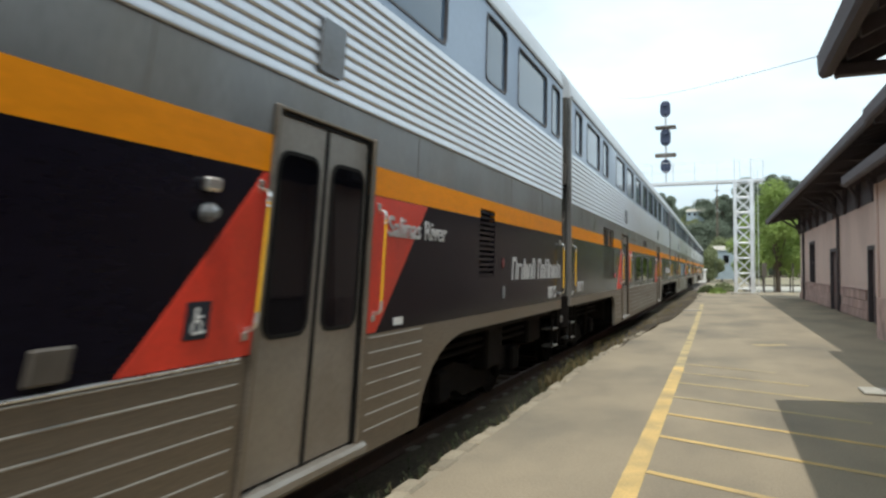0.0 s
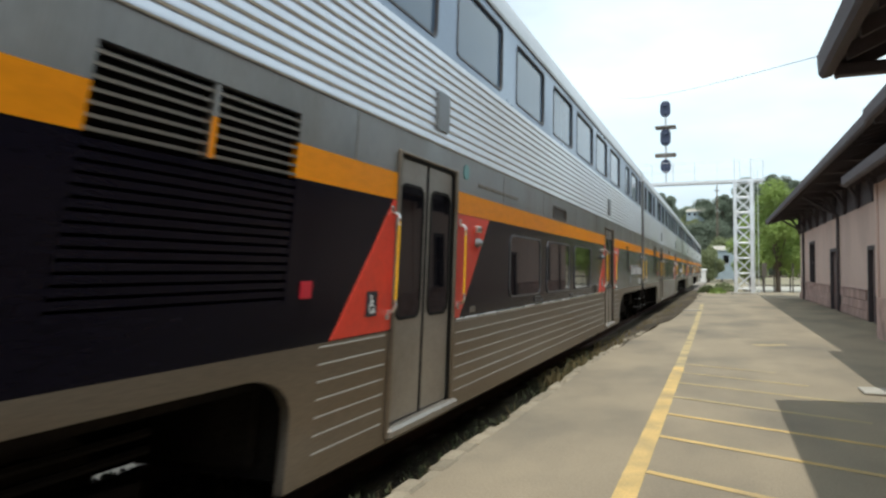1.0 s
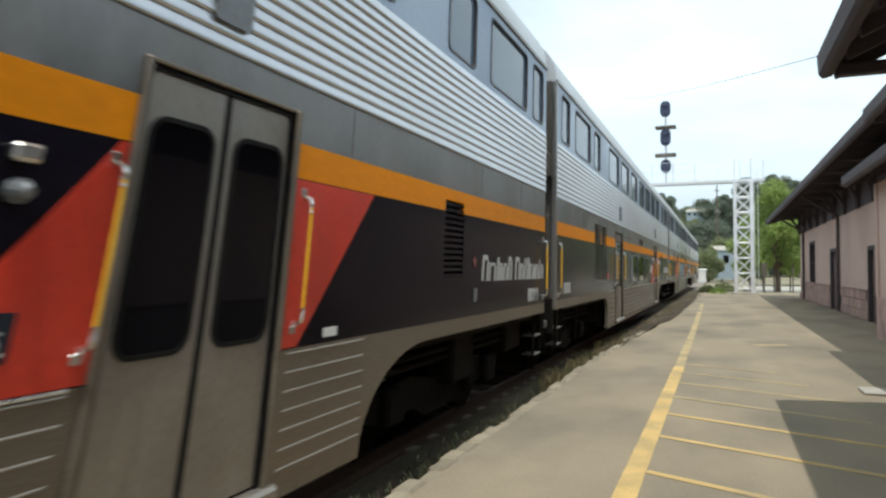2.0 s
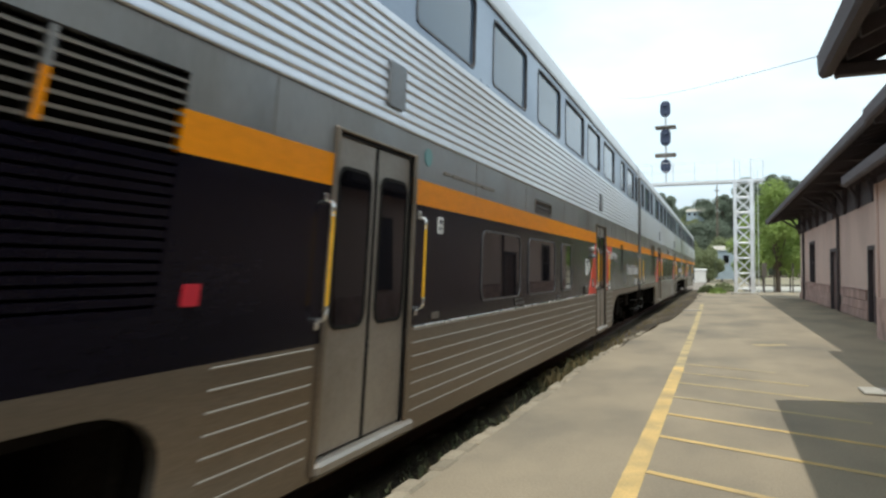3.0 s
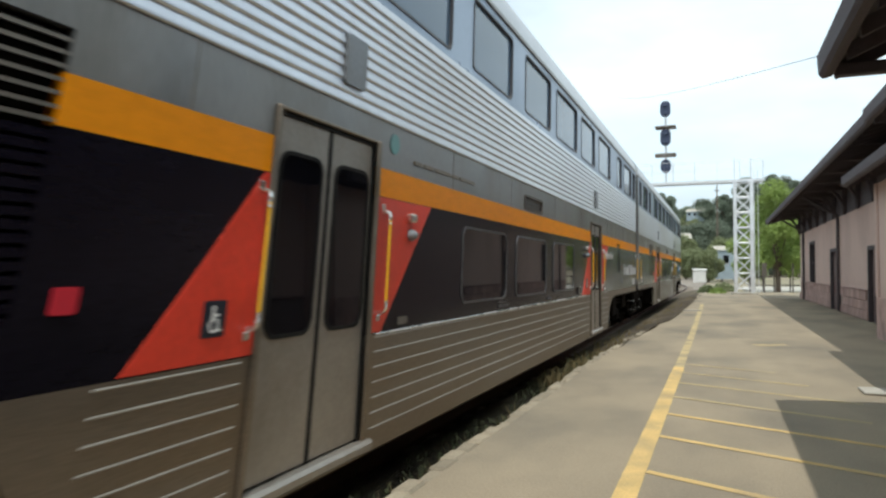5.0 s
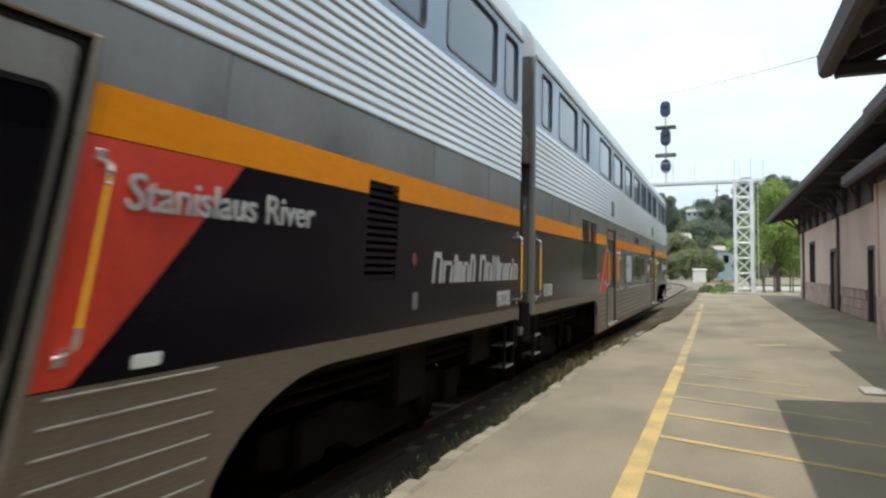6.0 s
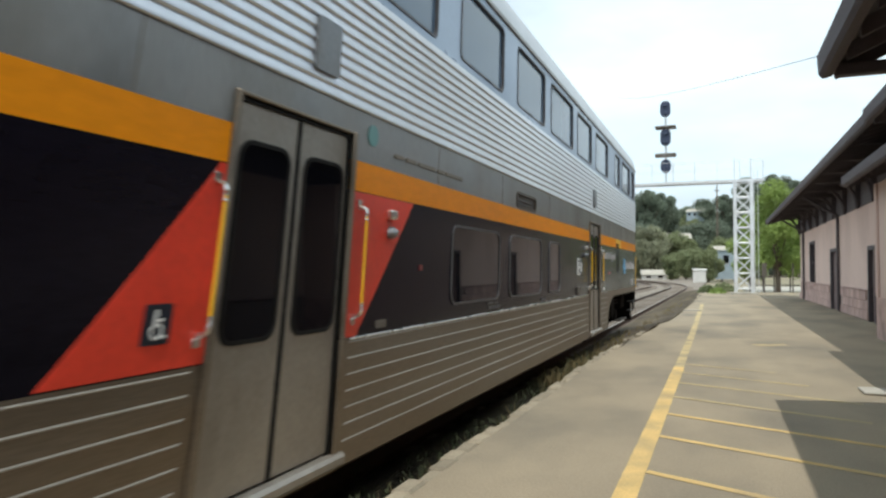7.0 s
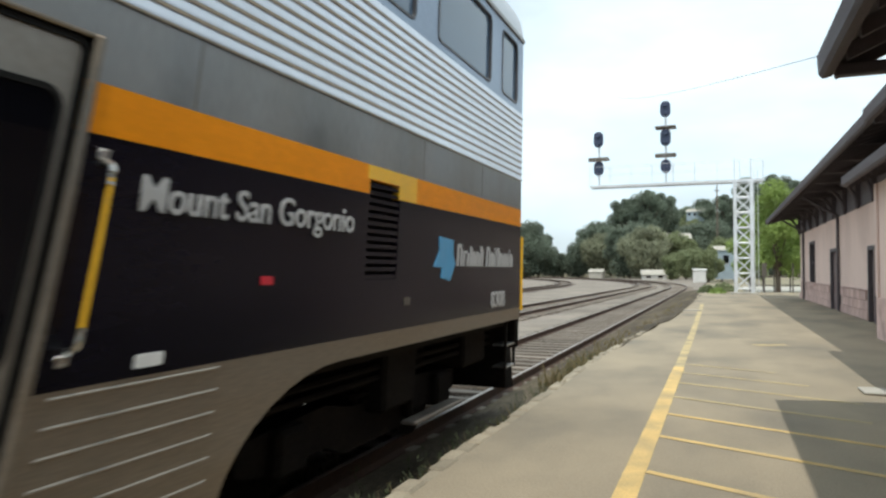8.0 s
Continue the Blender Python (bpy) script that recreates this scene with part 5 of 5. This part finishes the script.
make_hill()
EUC = tree("eucalyptus_tree", 1, 27, 6.2, 0.36, 17000, 10, LEAF_DARK, "tall dark eucalyptus tree with a clumped crown", clumps=34)
EUC.matrix_basis = pose(-20.5, 215, -0.6)
OAK = tree("oak_tree", 2, 13, 7.0, 0.36, 14000, 2.6, LEAF_DARK, "broad dark evergreen tree with a dense crown", clumps=32)
OAK.matrix_basis = pose(-52, 190, -0.6)
GREY = tree("grey_green_tree", 3, 11, 6.2, 0.34, 12000, 2.4, LEAF_GREY, "soft grey-green tree with a feathery crown", clumps=28)
GREY.matrix_basis = pose(-15.5, 165, -0.6)
MIDT = tree("bay_tree", 4, 10, 5.0, 0.32, 11000, 2.0, LEAF_MID, "mid-green tree with an uneven crown", clumps=26)
MIDT.matrix_basis = pose(-9, 170, -0.6)
rnd = random.Random(21)
for src, x, y, s in ((EUC, -27.5, 222, 0.90), (EUC, -16.0, 226, 0.94), (EUC, 2.5, 250, 0.86), (EUC, 17, 250, 1.08), (EUC, 23, 262, 0.98), (EUC, 28, 275, 0.9)):
    c = copy_thing(src, pose(x, y, hill_z(x, y) - 0.3, 0, 0, rnd.uniform(0, 360)))
    c.scale = (s, s, s)
for i in range(150):
    src = rnd.choice((OAK, OAK, OAK, GREY, MIDT))
    y = rnd.uniform(170, 420)
    f = rnd.uniform(-0.36, 0.17)
    x = f * y + rnd.uniform(-4, 4)
    if -0.25 < x / y < -0.16:
        x = (-0.25 - 0.1 * rnd.random() if rnd.random() < 0.5 else -0.16 + 0.06 * rnd.random()) * y
    if y < 200 and -0.09 < f:
        y += 45
    c = copy_thing(src, pose(x, y, hill_z(x, y) - 0.4, 0, 0, rnd.uniform(0, 360)))
    s = rnd.uniform(0.8, 1.15)
    c.scale = (s, s, s * rnd.uniform(0.9, 1.1))
for x, y, s in ((-66, 160, 0.95), (-60, 172, 0.9), (-71, 170, 1.0), (-76, 150, 1.0), (-84, 158, 1.1), (-47, 178, 1.05), (-31.5, 190, 1.0), (-45.5, 186, 0.85), (-42, 196, 0.5), (-39.5, 204, 0.55), (-36, 194, 0.5), (-47, 205, 0.6), (-28, 200, 1.1), (-56, 185, 1.1), (-17, 178, 0.75)):
    c = copy_thing(OAK if x < -30 else MIDT, pose(x, y, -0.7, 0, 0, rnd.uniform(0, 360)))
    c.scale = (s, s, s)
for x, y, s in ((-1.8, 128, 0.55), (0.2, 140, 0.75), (-3.6, 146, 0.6), (2.6, 150, 0.8), (-8.5, 140, 0.5), (-6.4, 152, 0.62), (4.6, 120, 0.7)):
    c = copy_thing(MIDT, pose(x, y, -0.7, 0, 0, rnd.uniform(0, 360)))
    c.scale = (s, s, s)
STREET = tree("street_tree", 9, 7.4, 2.9, 0.12, 15000, 2.0, LEAF_BRIGHT, "bright green leafy tree beyond the platform end", clumps=22)
STREET.matrix_basis = pose(3.6, 52, -0.3) @ Matrix.Diagonal((0.84, 0.84, 1.0, 1))
c = copy_thing(STREET, pose(6.4, 63, -0.3, 0, 0, 130))
c.scale = (1.05, 1.05, 1.12)
c = copy_thing(STREET, pose(2.6, 66, -0.3, 0, 0, 230))
c.scale = (0.85, 0.85, 0.85)


def bush(x, y, r, seed, material, label):
    rnd = random.Random(seed)
    verts, faces = [], []
    for i in range(900):
        d = Vector((rnd.gauss(0, 1), rnd.gauss(0, 1), abs(rnd.gauss(0, 1)))).normalized() * r * rnd.random() ** 0.4
        d.z *= 0.9
        n = Vector((rnd.gauss(0, 1), rnd.gauss(0, 1), rnd.gauss(0, 1))).normalized()
        u = n.orthogonal().normalized()
        v = n.cross(u)
        s = 0.10 * rnd.uniform(0.6, 1.4)
        k = len(verts)
        verts += [d - u * s, d - v * s * 0.5, d + u * s, d + v * s * 0.5]
        faces.append((k, k + 1, k + 2, k + 3))
    me = bpy.data.meshes.new("bush")
    me.from_pydata([p.to_tuple() for p in verts], [], faces)
    me.materials.append(material)
    o = new("bush", me)
    o.matrix_basis = pose(x, y, -0.2)
    tagged(o, label, "bush")


bush(-0.2, 47.5, 0.6, 1, LEAF_BRIGHT, "low yellow-green bush at the platform end")
bush(-0.7, 49.5, 0.75, 2, LEAF_MID, "low green bush at the platform end")
bush(0.2, 52.0, 0.9, 3, LEAF_MID, "low green bush at the platform end")

house(-3.0, 118, -0.5, 1.9, 2.4, 2.0, WALL_WHITE, "small white shed beside the tracks", flat=True)
house(-12.6, 150, -0.4, 4.6, 3.0, 1.0, WALL_WHITE, "low white house among trees", 10)
house(-26.5, 165, -0.4, 3.2, 2.0, 1.5, CONCRETE, "low tan house among trees", -8)
house(-12.5, 215, 7.0, 9.0, 6.0, 3.2, WALL_WHITE, "white house on the wooded slope", 5)
house(-9.5, 330, 24.5, 7.0, 8.0, 2.6, WALL_BLUE, "pale house on the hilltop", -6)
house(1.0, 136, 1.4, 3.8, 4.0, 3.6, WALL_BLUE, "grey-blue house behind the signal mast", 0)
house(-74, 205, -0.6, 16.0, 9.0, 9.5, CONCRETE, "tan building behind the trees", 0)


def make_far_platform():
    """Fence, posts and boards past the end of the platform."""
    f = empty("fence", pose(0, 54, 0))
    tagged(f, "dark rail fence past the platform end", "fence")
    for i in range(8):
        bm = boxes((1.9 + i * 0.85, 1.98 + i * 0.85, -0.04, 0.04, -0.6, 1.05))
        part("post", bm, BROWN, f)
    for z in (0.35, 0.95):
        bm = boxes((1.9, 7.95, -0.03, 0.03, z, z + 0.07))
        part("rail", bm, BROWN, f)
    for x, y, h, wd in ((2.65, 50, 1.9, 0.30), (3.35, 52, 2.2, 0.08), (4.4, 51, 1.9, 0.08)):
        s = empty("notice_post", pose(x, y, 0))
        tagged(s, "grey notice post past the platform end", "post", "posts past the platform")
        bm = boxes((-0.04, 0.04, -0.04, 0.04, -0.6, h))
        part("post", bm, END_STEEL, s)
        bm = boxes((-wd / 2, wd / 2, -0.06, -0.04, h - 0.9, h), bevel=0.008)
        part("board", bm, END_STEEL, s)
    bm = boxes((2.2, 60, 60, 84, -0.62, -0.30))
    tagged(finish("far_road", bm, CONCRETE), "sunlit pale road past the station", "road", kind="structure")
    # utility pole on the slope
    p = empty("utility_pole", pose(-0.4, 150, -0.6))
    tagged(p, "tall wooden utility pole among trees", "utility pole")
    bm = bmesh.new()
    tube(bm, (0, 0, -0.5), (0, 0, 19), 0.17, 8, 0.11)
    part("pole", bm, BARK, p)
    bm = boxes((-0.5, 0.5, -0.06, 0.06, 17.8, 17.95))
    part("crossarm", bm, BARK, p)


make_far_platform()


def wire(a, b, sag, r, label):
    bm = bmesh.new()
    pts = []
    for k in range(17):
        u = k / 16
        p = Vector(a).lerp(Vector(b), u)
        p.z -= sag * 4 * u * (1 - u)
        pts.append(p)
    for p, q in zip(pts[:-1], pts[1:]):
        tube(bm, p, q, r, 5)
    tagged(finish("overhead_wire", bm, WIRE), label, "wire")


wire((0.98, 7.2, 3.40), (-6.2, 46.0, 12.6), 0.25, 0.0035, "thin black wire from the canopy corner")


def weeds():
    """Dry grass and weeds along the foot of the platform edge."""
    rnd = random.Random(8)
    verts, faces = [], []
    for _ in range(1000):
        y = 3.2 + 42 * rnd.random() ** 1.5
        x = edge_x(y) + 0.06 - abs(rnd.gauss(0, 0.07 + 0.012 * min(y, 22)))
        h = rnd.uniform(0.05, 0.20) * (1.25 if 9 < y < 15 else 0.85)
        if y < 8 and rnd.random() < 0.35:
            h *= 1.5
        for _b in range(5):
            a = rnd.uniform(0, 6.283)
            w = rnd.uniform(0.004, 0.010)
            d = Vector((math.cos(a), math.sin(a), 0))
            o = Vector((x, y, -0.36 if y < 9 else -0.24)) + d * rnd.uniform(0, 0.05)
            n = Vector((-d.y, d.x, 0)) * w
            t1 = o + d * h * 0.2 + Vector((0, 0, h * 0.9))
            t2 = o + d * h * 0.55 + Vector((0, 0, h * 1.35))
            k = len(verts)
            verts += [o - n, o + n, t1 + n * 0.8, t1 - n * 0.8, t2]
            faces += [(k, k + 1, k + 2, k + 3), (k + 3, k + 2, k + 4)]
    me = bpy.data.meshes.new("weeds")
    me.from_pydata([p.to_tuple() for p in verts], [], faces)
    me.materials.append(WEED)
    tagged(new("weeds", me), "dry weeds and grass along the platform edge", "weeds", kind="stuff")


weeds()


def green_weeds():
    """Taller dark stalks with narrow leaves in the shade under the platform's edge."""
    rnd = random.Random(31)
    verts, faces = [], []
    for _ in range(420):
        y = 3.0 + 9.5 * rnd.random() ** 1.4
        x = edge_x(y) + 0.02 - abs(rnd.gauss(0, 0.16))
        h = rnd.uniform(0.10, 0.34)
        top = Vector((rnd.gauss(0, 0.06), rnd.gauss(0, 0.06), h))
        foot = Vector((x, y, -0.33 + 0.1 * max(0.0, min(1.0, (y - 7) / 7.0))))
        for n in range(9):
            u = rnd.random() if n else 0.0
            o = foot + top * u
            a = rnd.uniform(0, 6.283)
            d = Vector((math.cos(a), math.sin(a), 0.7)) * (rnd.uniform(0.03, 0.07) if n else 0.0) + (top if not n else Vector((0, 0, 0)))
            w = Vector((-math.sin(a), math.cos(a), 0)) * (0.007 if n else 0.003)
            k = len(verts)
            verts += [o - w * 0.3, o + d * 0.5 - w, o + d, o + d * 0.5 + w]
            faces.append((k, k + 1, k + 2, k + 3))
    me = bpy.data.meshes.new("green_weeds")
    me.from_pydata([p.to_tuple() for p in verts], [], faces)
    me.materials.append(WEED_DARK)
    tagged(new("green_weeds", me), "dark green weeds growing below the platform edge", "weeds", kind="stuff")


green_weeds()

bm = boxes((-1.22, -0.62, 26.2, 26.42, -0.03, 0.045), bevel=0.012)
tagged(finish("kerb_board", bm, CONCRETE), "pale cross board at the crumbled platform edge", "kerb")


# ---------------------------------------------------------------- motion of the train
def motions():
    for c, off in TRAIN:
        walk(c, [(t, pose(TRACK_X, train_y(t) + off, RAIL_Z)) for t in [0.5 * i for i in range(17)]])
    turns = [0.1 * i / 2 for i in range(161)]
    for w, dy in WHEELS:
        walk(w, [(t, pose(0, dy, 0.457, math.degrees((11.11 - train_y(t)) / 0.457), 0, 0)) for t in turns])


motions()
